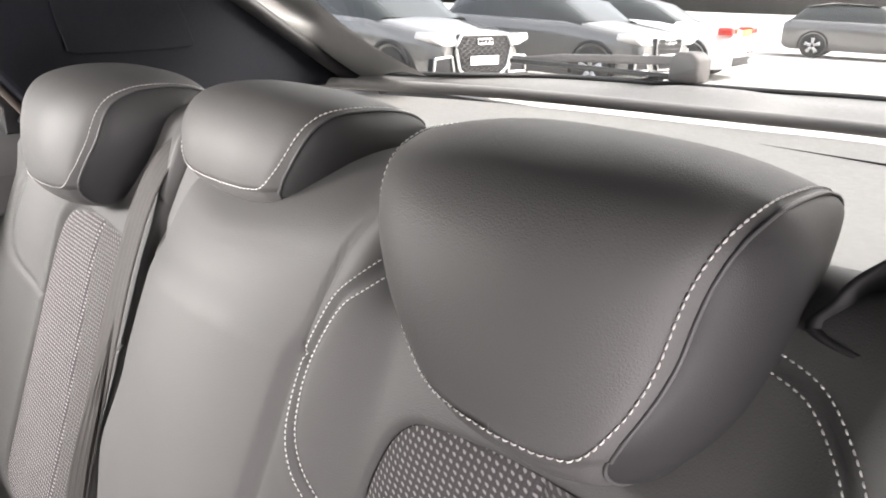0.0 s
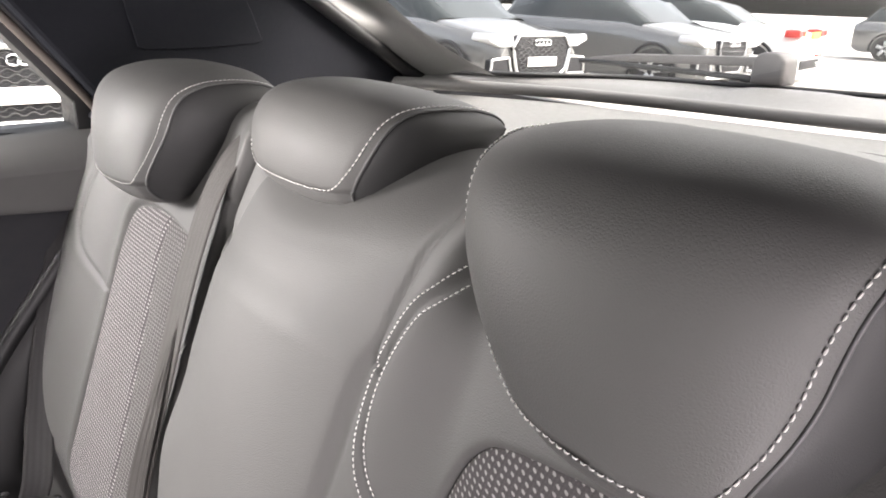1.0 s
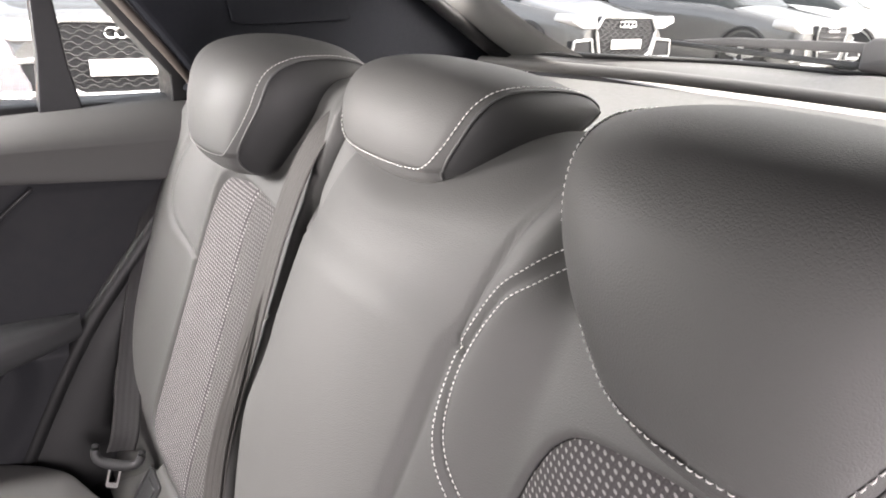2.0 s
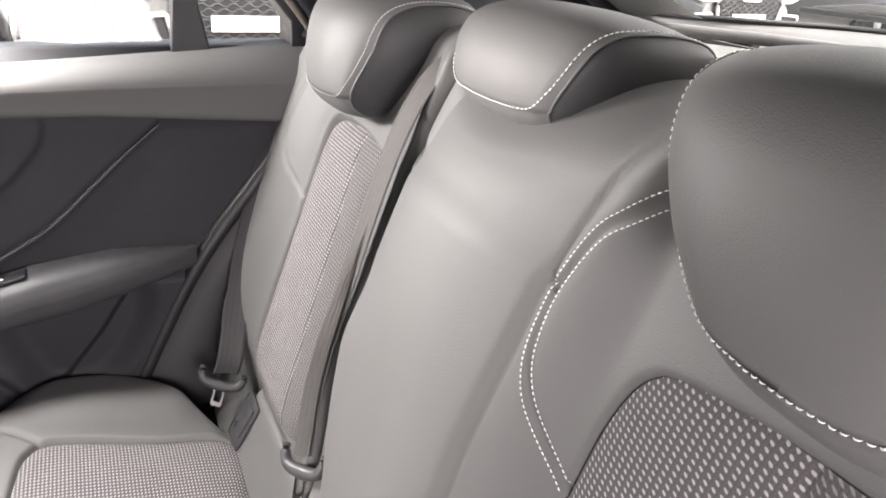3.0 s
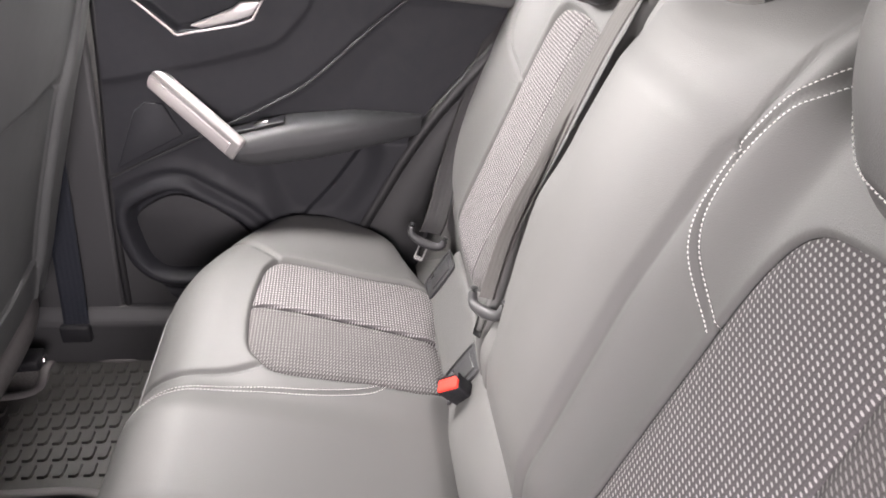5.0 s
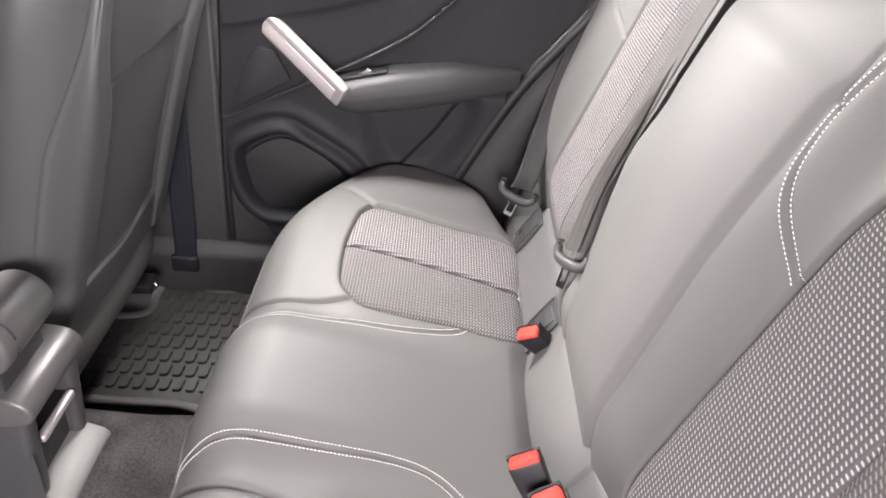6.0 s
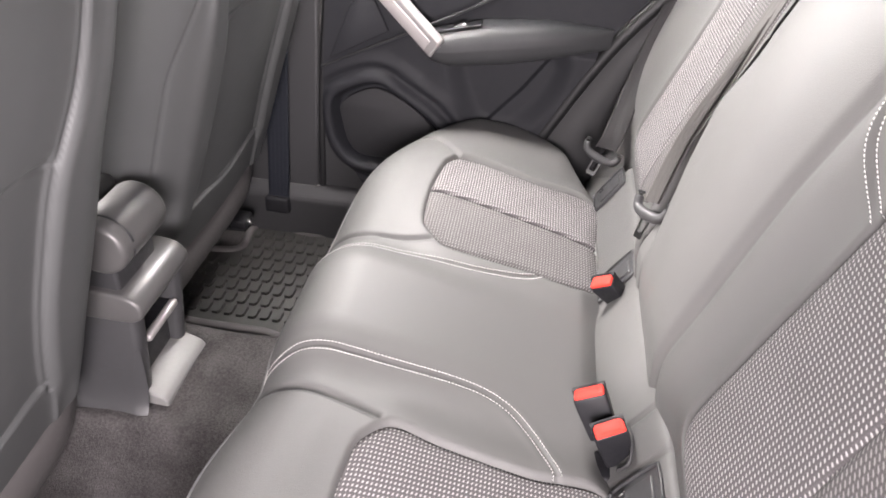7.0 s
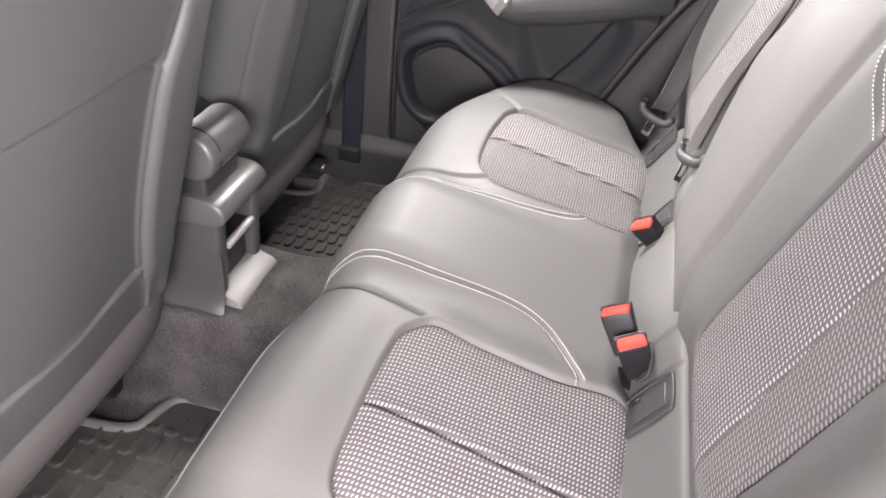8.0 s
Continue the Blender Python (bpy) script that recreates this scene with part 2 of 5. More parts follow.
# ---- building helpers ----
def obj(name, verts, faces, material, parent=None, label="", uv=None, smooth=True):
    me = bpy.data.meshes.new(name)
    me.from_pydata([tuple(map(float, v)) for v in verts], [], [tuple(map(int, f)) for f in faces])
    if smooth:
        me.polygons.foreach_set("use_smooth", [True] * len(me.polygons))
    if uv is not None:
        lay = me.uv_layers.new(name="UVMap")
        idx = np.empty(len(me.loops), dtype=np.int32)
        me.loops.foreach_get("vertex_index", idx)
        lay.data.foreach_set("uv", np.asarray(uv, dtype=np.float32)[idx].ravel())
    me.materials.append(material)
    me.update()
    ob = new(name, me)
    ob.parent = parent
    if label:
        tagged(ob, label)
    return ob


def part(name, bm, material, parent, label="", smooth=True):
    me = bpy.data.meshes.new(name)
    bm.normal_update()
    bm.to_mesh(me)
    bm.free()
    if smooth:
        me.polygons.foreach_set("use_smooth", [True] * len(me.polygons))
    me.materials.append(material)
    ob = new(name, me)
    ob.parent = parent
    if label:
        tagged(ob, label)
    return ob


def thing(name, label, category, group="", kind="", at=(0, 0, 0)):
    ob = new(name)
    ob.location = at
    ob.empty_display_size = 0.05
    return tagged(ob, label, category, group, kind)


def sheet(name, P, material, parent, label="", uv=None, flip=False, closed_u=False):
    """A quad sheet from an array of points (rows, columns, 3)."""
    nu, nv = P.shape[:2]
    i = np.arange(nu * nv).reshape(nu, nv)
    if closed_u:
        i = np.vstack([i, i[:1]])
    q = np.stack([i[:-1, :-1], i[1:, :-1], i[1:, 1:], i[:-1, 1:]], -1).reshape(-1, 4)
    if flip:
        q = q[:, ::-1]
    return obj(name, P.reshape(-1, 3), q, material, parent, label, None if uv is None else uv.reshape(-1, 2))


def smooth(pts, n=40, closed=False):
    """A Catmull-Rom curve of n points through the control points, even in length."""
    p = np.asarray(pts, float)
    if closed:
        p = np.vstack([p[-1:], p, p[:2]])
    else:
        p = np.vstack([2 * p[:1] - p[1:2], p, 2 * p[-1:] - p[-2:-1]])
    out = []
    for k in range(1, len(p) - 2):
        for t in np.linspace(0, 1, 16, endpoint=False):
            a, b, c, d = p[k - 1:k + 3]
            out.append(0.5 * (2 * b + (c - a) * t + (2 * a - 5 * b + 4 * c - d) * t * t + (3 * b - a - 3 * c + d) * t ** 3))
    out.append(p[-2])
    out = np.array(out)
    s = np.r_[0, np.cumsum(np.linalg.norm(np.diff(out, axis=0), axis=1))]
    w = np.linspace(0, s[-1], n)
    return np.stack([np.interp(w, s, out[:, j]) for j in range(out.shape[1])], 1)


def lerp(v, a, b):
    """Interpolate the table a -> b at v."""
    o = np.argsort(a)
    return np.interp(v, np.asarray(a, float)[o], np.asarray(b, float)[o])


def step(a, b, v):
    t = np.clip((v - a) / (b - a), 0, 1)
    return t * t * (3 - 2 * t)


def near(X, Y, pts):
    """Distance from each (X, Y) to the polyline pts."""
    d = np.full(X.shape, 9.0)
    for (ax, ay), (bx, by) in zip(pts[:-1], pts[1:]):
        ex, ey = bx - ax, by - ay
        t = np.clip(((X - ax) * ex + (Y - ay) * ey) / (ex * ex + ey * ey + 1e-12), 0, 1)
        d = np.minimum(d, np.hypot(X - ax - t * ex, Y - ay - t * ey))
    return d


def signed(X, Y, poly):
    """Signed distance to a closed outline, negative inside."""
    c = np.vstack([poly, poly[:1]])
    d = near(X, Y, c)
    ins = np.zeros(X.shape, bool)
    for (ax, ay), (bx, by) in zip(c[:-1], c[1:]):
        if ay != by:
            ins ^= ((ay > Y) != (by > Y)) & (X < (bx - ax) * (Y - ay) / (by - ay) + ax)
    return np.where(ins, -d, d)


def tube(name, path, r, material, parent=None, label="", sides=8, closed=False, flat=1.0):
    """A round (or flattened) rod along a path of points."""
    p = np.asarray(path, float)
    n = len(p)
    tan = np.gradient(p, axis=0) if not closed else np.roll(p, -1, 0) - np.roll(p, 1, 0)
    tan /= np.linalg.norm(tan, axis=1)[:, None]
    up = np.array([0.0, 0, 1.0])
    if np.abs(tan @ up).mean() > 0.85:
        up = np.array([1.0, 0, 0])
    e1 = np.cross(tan, up)
    e1 /= np.linalg.norm(e1, axis=1)[:, None]
    e2 = np.cross(tan, e1)
    a = np.linspace(0, 2 * np.pi, sides, endpoint=False)
    rr = np.broadcast_to(np.asarray(r, float), (n,))
    P = p[:, None] + rr[:, None, None] * (np.cos(a)[None, :, None] * e1[:, None] + flat * np.sin(a)[None, :, None] * e2[:, None])
    i = np.arange(n * sides).reshape(n, sides)
    rows = [(k, (k + 1) % n) for k in range(n if closed else n - 1)]
    f = []
    for k, k2 in rows:
        for j in range(sides):
            f.append((i[k, j], i[k, (j + 1) % sides], i[k2, (j + 1) % sides], i[k2, j]))
    if not closed:
        f += [tuple(i[0][::-1]), tuple(i[-1])]
    return obj(name, P.reshape(-1, 3), f, material, parent, label)


def box_bm(x0, x1, y0, y1, z0, z1, bevel=0.0, seg=3):
    bm = bmesh.new()
    bmesh.ops.create_cube(bm, size=1)
    bmesh.ops.scale(bm, vec=(x1 - x0, y1 - y0, z1 - z0), verts=bm.verts)
    bmesh.ops.translate(bm, vec=((x0 + x1) / 2, (y0 + y1) / 2, (z0 + z1) / 2), verts=bm.verts)
    if bevel:
        bmesh.ops.bevel(bm, geom=bm.edges[:], offset=bevel, segments=seg, profile=0.5, affect='EDGES')
    return bm


def prism_bm(outline, axis, a, b, bevel=0.0, seg=3):
    """An outline of 2D points drawn out along an axis ('x': points are (y, z); 'y': (x, z); 'z': (x, y)) from a to b."""
    bm = bmesh.new()
    def place(u, v, w):
        return {'x': (w, u, v), 'y': (u, w, v), 'z': (u, v, w)}[axis]
    va = [bm.verts.new(place(u, v, a)) for u, v in outline]
    vb = [bm.verts.new(place(u, v, b)) for u, v in outline]
    fa, fb = bm.faces.new(va), bm.faces.new(vb[::-1])
    n = len(outline)
    for k in range(n):
        bm.faces.new((va[k], vb[k], vb[(k + 1) % n], va[(k + 1) % n]))
    bmesh.ops.recalc_face_normals(bm, faces=bm.faces[:])
    if bevel:
        ed = [e for e in bm.edges if len(e.link_faces) == 2 and e.calc_face_angle(0) > 0.5]
        bmesh.ops.bevel(bm, geom=ed, offset=bevel, segments=seg, profile=0.5, affect='EDGES')
    return bm


def stitches(name, path, normals, parent, label="", pitch=0.0046, length=0.0030, r=0.00058, lift=0.0005):
    """A run of short thread stitches along a path on a surface; one mesh."""
    p, nn = np.asarray(path, float), np.asarray(normals, float)
    s = np.r_[0, np.cumsum(np.linalg.norm(np.diff(p, axis=0), axis=1))]
    V, Fc = [], []
    a = np.linspace(0, 2 * np.pi, 6, endpoint=False)
    for k in range(int(s[-1] / pitch)):
        c = (k + 0.5) * pitch
        q = [np.array([np.interp(c + o * length / 2, s, p[:, j]) for j in range(3)]) for o in (-1, 0, 1)]
        nv = np.array([np.interp(c, s, nn[:, j]) for j in range(3)])
        nv /= np.linalg.norm(nv) + 1e-9
        t = q[2] - q[0]
        t /= np.linalg.norm(t) + 1e-9
        b = np.cross(t, nv)
        base = len(V)
        for w, (pt, rr, up) in enumerate(zip((q[0], (q[0] + q[1]) / 2, (q[1] + q[2]) / 2, q[2]), (0.45, 1, 1, 0.45), (-0.4, 1, 1, -0.4))):
            for x in a:
                V.append(pt + nv * (lift * up) + r * rr * (np.cos(x) * b + 0.8 * np.sin(x) * nv))
        for w in range(3):
            for j in range(6):
                Fc.append((base + w * 6 + j, base + w * 6 + (j + 1) % 6, base + w * 6 + 6 + (j + 1) % 6, base + w * 6 + 6 + j))
        Fc.append(tuple(base + j for j in range(5, -1, -1)))
        Fc.append(tuple(base + 18 + j for j in range(6)))
    return obj(name, V, Fc, THREAD, parent, label)


def ribbon(name, path, across, width, material, parent=None, label="", thick=0.0016, bow=0.0, cols=9):
    """A band along a path; across: the direction of its width at each point."""
    p, c = np.asarray(path, float), np.asarray(across, float)
    c = np.broadcast_to(c, p.shape) / np.linalg.norm(np.broadcast_to(c, p.shape), axis=1)[:, None]
    tan = np.gradient(p, axis=0)
    nrm = np.cross(c, tan)
    nrm /= np.linalg.norm(nrm, axis=1)[:, None]
    w = np.broadcast_to(np.asarray(width, float), (len(p),))
    u = np.linspace(-0.5, 0.5, cols)
    s = np.r_[0, np.cumsum(np.linalg.norm(np.diff(p, axis=0), axis=1))]
    bw = np.broadcast_to(np.asarray(bow, float), (len(p),))
    top = p[:, None] + u[None, :, None] * (w[:, None, None] * c[:, None]) + (bw[:, None] * (1 - 4 * u[None] ** 2))[..., None] * nrm[:, None]
    bot = top - thick * nrm[:, None]
    ring = np.concatenate([top, bot[:, ::-1]], 1)
    U = np.concatenate([u, u[::-1]])[None] * w[:, None]
    uv = np.stack([U, np.broadcast_to(s[:, None], U.shape)], -1)
    R = np.concatenate([ring, ring[:, :1]], 1)
    uv = np.concatenate([uv, uv[:, :1]], 1)
    return sheet(name, R, material, parent, label, uv)


# ---- rear seat: backrest ----
TAN, NRM, ORG = np.array([0, .3236, .9462]), np.array([0, -.9462, .3236]), np.array([0, .1538, .60])
NEAR_C, FAR_C = 0.31, -0.375
INNER_S = [.70, .68, .66, .64, .61, .58, .55, .525, .50, .478, .462]
INNER_U = [-.124, -.144, -.160, -.176, -.188, -.195, -.195, -.190, -.176, -.152, -.124]
OUTER_S = [.706, .697, .680, .66, .62, .58, .53, .50, .475, .455, .445]
OUTER_U = [.115, .142, .160, .174, .195, .210, .215, .207, .185, .145, .11]
INSERT = smooth([(-.075, .583), (0, .592), (.08, .590), (.117, .570), (.125, .53), (.125, .40), (.128, .28), (.122, .20), (.09, .172), (0, .165), (-.09, .172), (-.122, .195),
                 (-.126, .28), (-.125, .40), (-.123, .50), (-.115, .548), (-.10, .573)], 120, True)
GAP_S, GAP_X = [0, .20, .262, .344, .412, .482, .54, .584, .66, .72, .85], [-.125, -.140, -.157, -.181, -.187, -.191, -.197, -.196, -.182, -.168, -.16]
SPLIT_S, SPLIT_X = [.0, .34, .42, .49, .55, .594, .632, .679, .726, .85], [.087, .087, .088, .095, .1005, .106, .113, .127, .152, .157]
PANEL_S, PANEL_X = [0, .20, .312, .408, .50, .60, .69, .85], [-.095, -.102, -.138, -.160, -.165, -.156, -.125, -.11]
NOTCH = .588


def seat_lines(centre, m):
    """The two curved seams of an outer seat, as points (x, s)."""
    a = smooth(np.stack([centre + m * np.array(INNER_U), np.array(INNER_S)], 1), 120)
    b = smooth(np.stack([centre + m * np.array(OUTER_U), np.array(OUTER_S)], 1), 120)
    return a, b


SEAMS = [*seat_lines(NEAR_C, 1), *seat_lines(FAR_C, -1)]
SEAMS[2] = SEAMS[2] + np.array([0.012, 0])


def back_height(X, S):
    h = np.zeros(X.shape)
    for c, m in ((NEAR_C, 1), (FAR_C, -1)):
        u = m * (X - c)
        h += np.where(u > 0, 0.036 * step(.125, .235, u), 0)
        h -= np.where(u > .20, .10 * step(.245, .345, u) ** 1.5, 0)
    xr, xl, xs = lerp(S, SPLIT_S, SPLIT_X), lerp(S, PANEL_S, PANEL_X), lerp(S, GAP_S, GAP_X)
    raise_r = step(NEAR_C - .125, xr + .015, X)
    raise_l = step(-.255, -.165, X)
    h += 0.026 * raise_r * raise_l * (0.55 + 0.45 * step(.2, .5, S))
    mid_x, half = (xr + xl) / 2, (xr - xl) / 2
    t = np.clip((X - mid_x) / half, -1, 1)
    h += 0.024 * (1 - np.abs(t) ** 2.2) * step(.1, .3, S) * step(.74, .58, S)
    h += 0.005 * step(xr + .003, xr - .012, X) * raise_l * step(.62, .58, S)
    low = step(.60, .585, S)
    h -= 0.0040 * np.exp(-((X - xr) / (.0028 + .005 * low)) ** 2) * (1 - .35 * low)
    h -= 0.0035 * np.exp(-((X - xl) / .0035) ** 2)
    h -= 0.012 * step(xl + .002, xl - .007, X) * step(xs - .004, xs + .003, X) * step(.16, .24, S)
    # cross slits of the narrow strips beside the centre panel
    h -= 0.004 * np.exp(-((S - NOTCH + (X - .115) * .6) / .0022) ** 2) * ((X > xr) & (X < xr + .012))
    h -= 0.004 * np.exp(-((S - NOTCH) / .0022) ** 2) * ((X < xl) & (X > xs))
    for line in SEAMS:
        d = near(X, S, line)
        h -= 0.0042 * np.exp(-(d / .0026) ** 2)
        h += 0.0006 * np.exp(-((d - .010) / .006) ** 2)
    for c, m in ((NEAR_C, 1), (FAR_C, -1)):
        d = signed(m * (X - c), S, INSERT)
        h += 0.004 * np.exp(-(np.clip(d, 0, 1) / .030) ** 2)
        h -= 0.011 * step(.003, -.005, d)
    # hollows below the headrests
    for c in (NEAR_C, FAR_C, -.045):
        h -= 0.012 * np.exp(-((X - c) / .10) ** 2) * step(.64, .72, S)
    h -= .040 * step(.215, .07, S) ** 1.3
    # split between the two folding sections
    h += .012 * np.exp(-((X + .15) / .045) ** 2) * step(.48, .38, S) * step(.1, .2, S)
    h -= 0.024 * np.exp(-((X - xs) / .0048) ** 2)
    return h


def back_point(X, S, H):
    """Points of the backrest: x across, s up the slope and over the rounded top, h proud of it."""
    u = np.minimum(np.abs(X - NEAR_C) * (X > 0) + np.abs(X - FAR_C) * (X <= 0), 1)
    out = ((X > NEAR_C) | (X < FAR_C)) * u
    s1 = .715 - .13 * step(.17, .30, out) - .02 * np.exp(-((X + .045) / .09) ** 2)
    middle = step(-.20, -.11, X) * step(.19, .11, X)
    s1 = s1 - .045 * middle
    r = .045 + .050 * middle
    a = np.clip((S - s1) / r, 0, 1.9)
    over = np.clip(S - s1 - 1.9 * r, 0, 1)
    sl = np.minimum(S, s1)
    P = ORG + sl[..., None] * TAN - r[..., None] * NRM
    d = np.cos(a)[..., None] * NRM + np.sin(a)[..., None] * TAN
    tang = -np.sin(a)[..., None] * NRM + np.cos(a)[..., None] * TAN
    P = P + (r + H * (1 - .5 * step(0, 1.2, a)))[..., None] * d + over[..., None] * tang
    P[..., 0] += X
    return P


def back_at(path, lift=0.0):
    p = np.asarray(path, float)
    H = back_height(p[:, 0], p[:, 1])
    return back_point(p[:, 0], p[:, 1], H + lift)


backrest = thing("rear_bench", "grey leather rear bench backrest with woven cloth centre panels", "seat backrest")
for x_from, x_to, n in ((None, -.70, 190), (.645, None, 300)):
    s = np.linspace(.02, .90, 300)
    w = np.linspace(0, 1, n)
    g = lerp(s, GAP_S, GAP_X)
    a = np.full_like(s, x_to) if x_from is None else g
    b = g if x_from is None else np.full_like(s, x_from)
    X = a[:, None] + (b - a)[:, None] * w[None]
    S = np.broadcast_to(s[:, None], X.shape)
    sheet("backrest_section", back_point(X, S, back_height(X, S)), LEATHER, backrest, flip=True)


def back_insert(c):
    s = np.linspace(.166, .591, 170)
    L, R = np.empty_like(s), np.empty_like(s)
    for k, v in enumerate(s):
        c0 = np.vstack([INSERT, INSERT[:1]])
        xs = [ax + (bx - ax) * (v - ay) / (by - ay) for (ax, ay), (bx, by) in zip(c0[:-1], c0[1:]) if (ay > v) != (by > v)]
        L[k], R[k] = (min(xs), max(xs)) if xs else (0, 0)
    seam = lambda v: lerp(v, [.16, .236, .42, .59], [.062, .060, .040, .017])
    for name, a, b, material, turn in (("cloth_panel", L, np.minimum(seam(s), R), CLOTH, 0), ("cloth_panel", np.minimum(seam(s), R), R, CLOTH_RIB, 1)):
        w = np.linspace(0, 1, 60)
        U = a[:, None] + (b - a)[:, None] * w[None]
        S = np.broadcast_to(s[:, None], U.shape)
        d = -signed(U, S, INSERT)
        ds = np.abs(U - seam(S))
        H = -.0035 + .0085 * np.sqrt(np.clip(d / .020, 0, 1)) + .004 * step(0, .07, d) - .0024 * np.exp(-(ds / .0036) ** 2)
        P = back_point(U + c, S, H)
        uv = np.stack([S, U], -1)
        sheet(name, P, material, backrest, "light woven grey cloth insert" if turn == 0 else "ribbed grey cloth insert", uv, flip=True)


back_insert(NEAR_C)
back_insert(FAR_C)
for k, line in enumerate(SEAMS):
    t = np.gradient(line, axis=0)
    t /= np.linalg.norm(t, axis=1)[:, None]
    side = np.stack([-t[:, 1], t[:, 0]], 1)
    for o in (-.0052, .0052):
        if k > 1:
            continue
        q = line + o * side
        stitches("stitching", back_at(q, .0002), np.broadcast_to(NRM, (len(q), 3)), backrest, "pale double stitching along the seam")

# padded flap between cushion and backrest
x = np.linspace(-.61, .64, 320)
v = np.linspace(0, 1, 40)
X, V = np.meshgrid(x, v, indexing='ij')
prof = smooth([(.140, .600), (.150, .628), (.166, .652), (.188, .690), (.201, .714), (.210, .724), (.221, .722), (.228, .708), (.232, .68)], 40)
swell = .014 * np.exp(-((X + .035) / .085) ** 4) * np.sin(np.pi * np.clip(V * 1.1, 0, 1))
Y = np.broadcast_to(prof[:, 0], X.shape) - .85 * swell
Z = np.broadcast_to(prof[:, 1], X.shape) + .5 * swell
for e in (-.180, .112, .182):
    Y = Y + .004 * np.exp(-((X - e) / .003) ** 2)
Y = Y + .05 * step(-.455, -.50, X) * (0.3 + V)
sheet("rear_flap", np.stack([X, Y, Z], -1), LEATHER, backrest, "grey leather flap over the child seat anchors")

# fixed side bolster between the far door and the backrest
zz = np.linspace(.60, 1.245, 90)
ya, yb = lerp(zz, [.55, .70, .89, 1.095, 1.25], [.0, .058, .160, .312, .36]), .214 + .342 * (zz - .776) + .05
xa, xb = np.full(90, -.634), np.full(90, -.668)
w = np.linspace(0, 1, 24)[:, None]
yb = np.maximum(yb, ya + .02)
BS = np.stack([xa * (1 - w) + xb * w + .030 * np.sin(np.pi * np.clip(w * 1.15, 0, 1)) ** .8, ya * (1 - w) + yb * w, np.broadcast_to(zz, (24, 90))], -1)
# the darkened leather colour carries some of the bolster's shade
sheet("side_bolster", BS, LEATHER_SHADED, backrest, "dark grey leather side bolster, shade in its colour")


def anchor_cover(x):
    """Child seat anchor cover: a raised rounded rim, a lid and a small steel catch, let into the flap."""
    m = Matrix.Translation((x, .1815, .6805)) @ Euler((radians(59.5), 0, 0)).to_matrix().to_4x4()
    o = smooth([(-.026, -.034), (-.010, -.040), (.022, -.040), (.029, -.034), (.030, .030), (.024, .038), (-.018, .038), (-.027, .030)], 60, True)
    ob = part("anchor_cover", prism_bm([tuple(p) for p in o], 'z', -.004, .0016, .001), PLASTIC_GREY, None)
    ob.matrix_world = m
    tagged(ob, "grey plastic child seat anchor cover in the bench seam", "anchor cover", "anchor covers")
    tube("rim", np.c_[o, np.full(60, .0018)], .0024, PLASTIC_GREY, ob, closed=True)
    part("lid", box_bm(-.016, .019, -.024, .028, .0005, .0045, .002), PLASTIC_GREY, ob)
    part("slot", box_bm(-.017, -.008, -.022, -.012, .003, .0052, .0005), PLASTIC_BLACK, ob)
    part("catch", box_bm(-.014, -.011, -.021, -.014, .004, .0062, .0006), CHROME, ob, "small bright steel catch")
    return ob


for x in (-.452, -.186, .219):
    anchor_cover(x)


# ---- rear seat: cushion ----
C_IN = {"near": ([(.179, -.092), (.200, -.121), (.234, -.134), (.34, -.138), (.44, -.133), (.475, -.10), (.482, -.05), (.476, .10), (.470, .156), (.33, .158), (.203, .157), (.199, .06), (.189, -.04)], (.335, .372)),
        "far": ([(-.478, -.085), (-.452, -.120), (-.41, -.130), (-.33, -.137), (-.235, -.132), (-.195, -.108), (-.176, -.080), (-.172, .03), (-.172, .150), (-.30, .156), (-.440, .158), (-.462, .04)], (-.335, -.290))}
C_IN = {k: (smooth(a, 110, True), b) for k, (a, b) in C_IN.items()}
C_SEAM_N = smooth([(.118, -.40), (.108, -.27), (.096, -.215), (.094, -.12), (.093, -.02), (.106, .03), (.136, .064), (.172, .086), (.198, .098)], 120)
C_SEAM_F = smooth([(-.090, -.40), (-.104, -.27), (-.128, -.215), (-.140, -.12), (-.144, -.04), (-.152, .02), (-.160, .05), (-.172, .065)], 100)
FOLDS = [smooth([(.165, -.33), (.158, -.24), (.160, -.17), (.178, -.115)], 40), smooth([(-.165, -.30), (-.170, -.21), (-.178, -.15), (-.190, -.112)], 40), smooth([(-.552, -.28), (-.540, -.21), (-.515, -.145), (-.475, -.105)], 40), smooth([(.53, -.30), (.525, -.22), (.50, -.15), (.472, -.11)], 40)]


def cushion_height(X, Y):
    h = np.zeros(X.shape)
    mid = step(.150, .060, np.abs(X + .012))
    h += (.020 * step(.12, -.20, Y) + .004) * mid
    for poly, ends in C_IN.values():
        d = signed(X, Y, poly)
        h += 0.010 * np.exp(-(np.clip(d, 0, 1) / .035) ** 2)
        h -= 0.013 * step(.003, -.005, d)
    for line in (C_SEAM_N, C_SEAM_F):
        d = near(X, Y, line)
        h -= 0.0034 * np.exp(-(d / .0024) ** 2)
        h += 0.0006 * np.exp(-((d - .010) / .006) ** 2)
    for line in FOLDS:
        h -= 0.0065 * np.exp(-(near(X, Y, line) / .0042) ** 2)
    edge = lerp(Y, [-.6, -.15, -.08, 0, .06, .10, .155], [-.605, -.605, -.612, -.612, -.585, -.55, -.47])
    h += .026 * step(-.46, -.575, X) * step(-.24, -.02, Y) * step(.16, .08, Y) + .022 * step(.47, .575, X)
    h -= .13 * step(.0, -.08, X - edge) ** 1.7 + .12 * step(.585, .72, X) ** 1.8
    h -= .014 * step(.125, .175, Y)
    return h


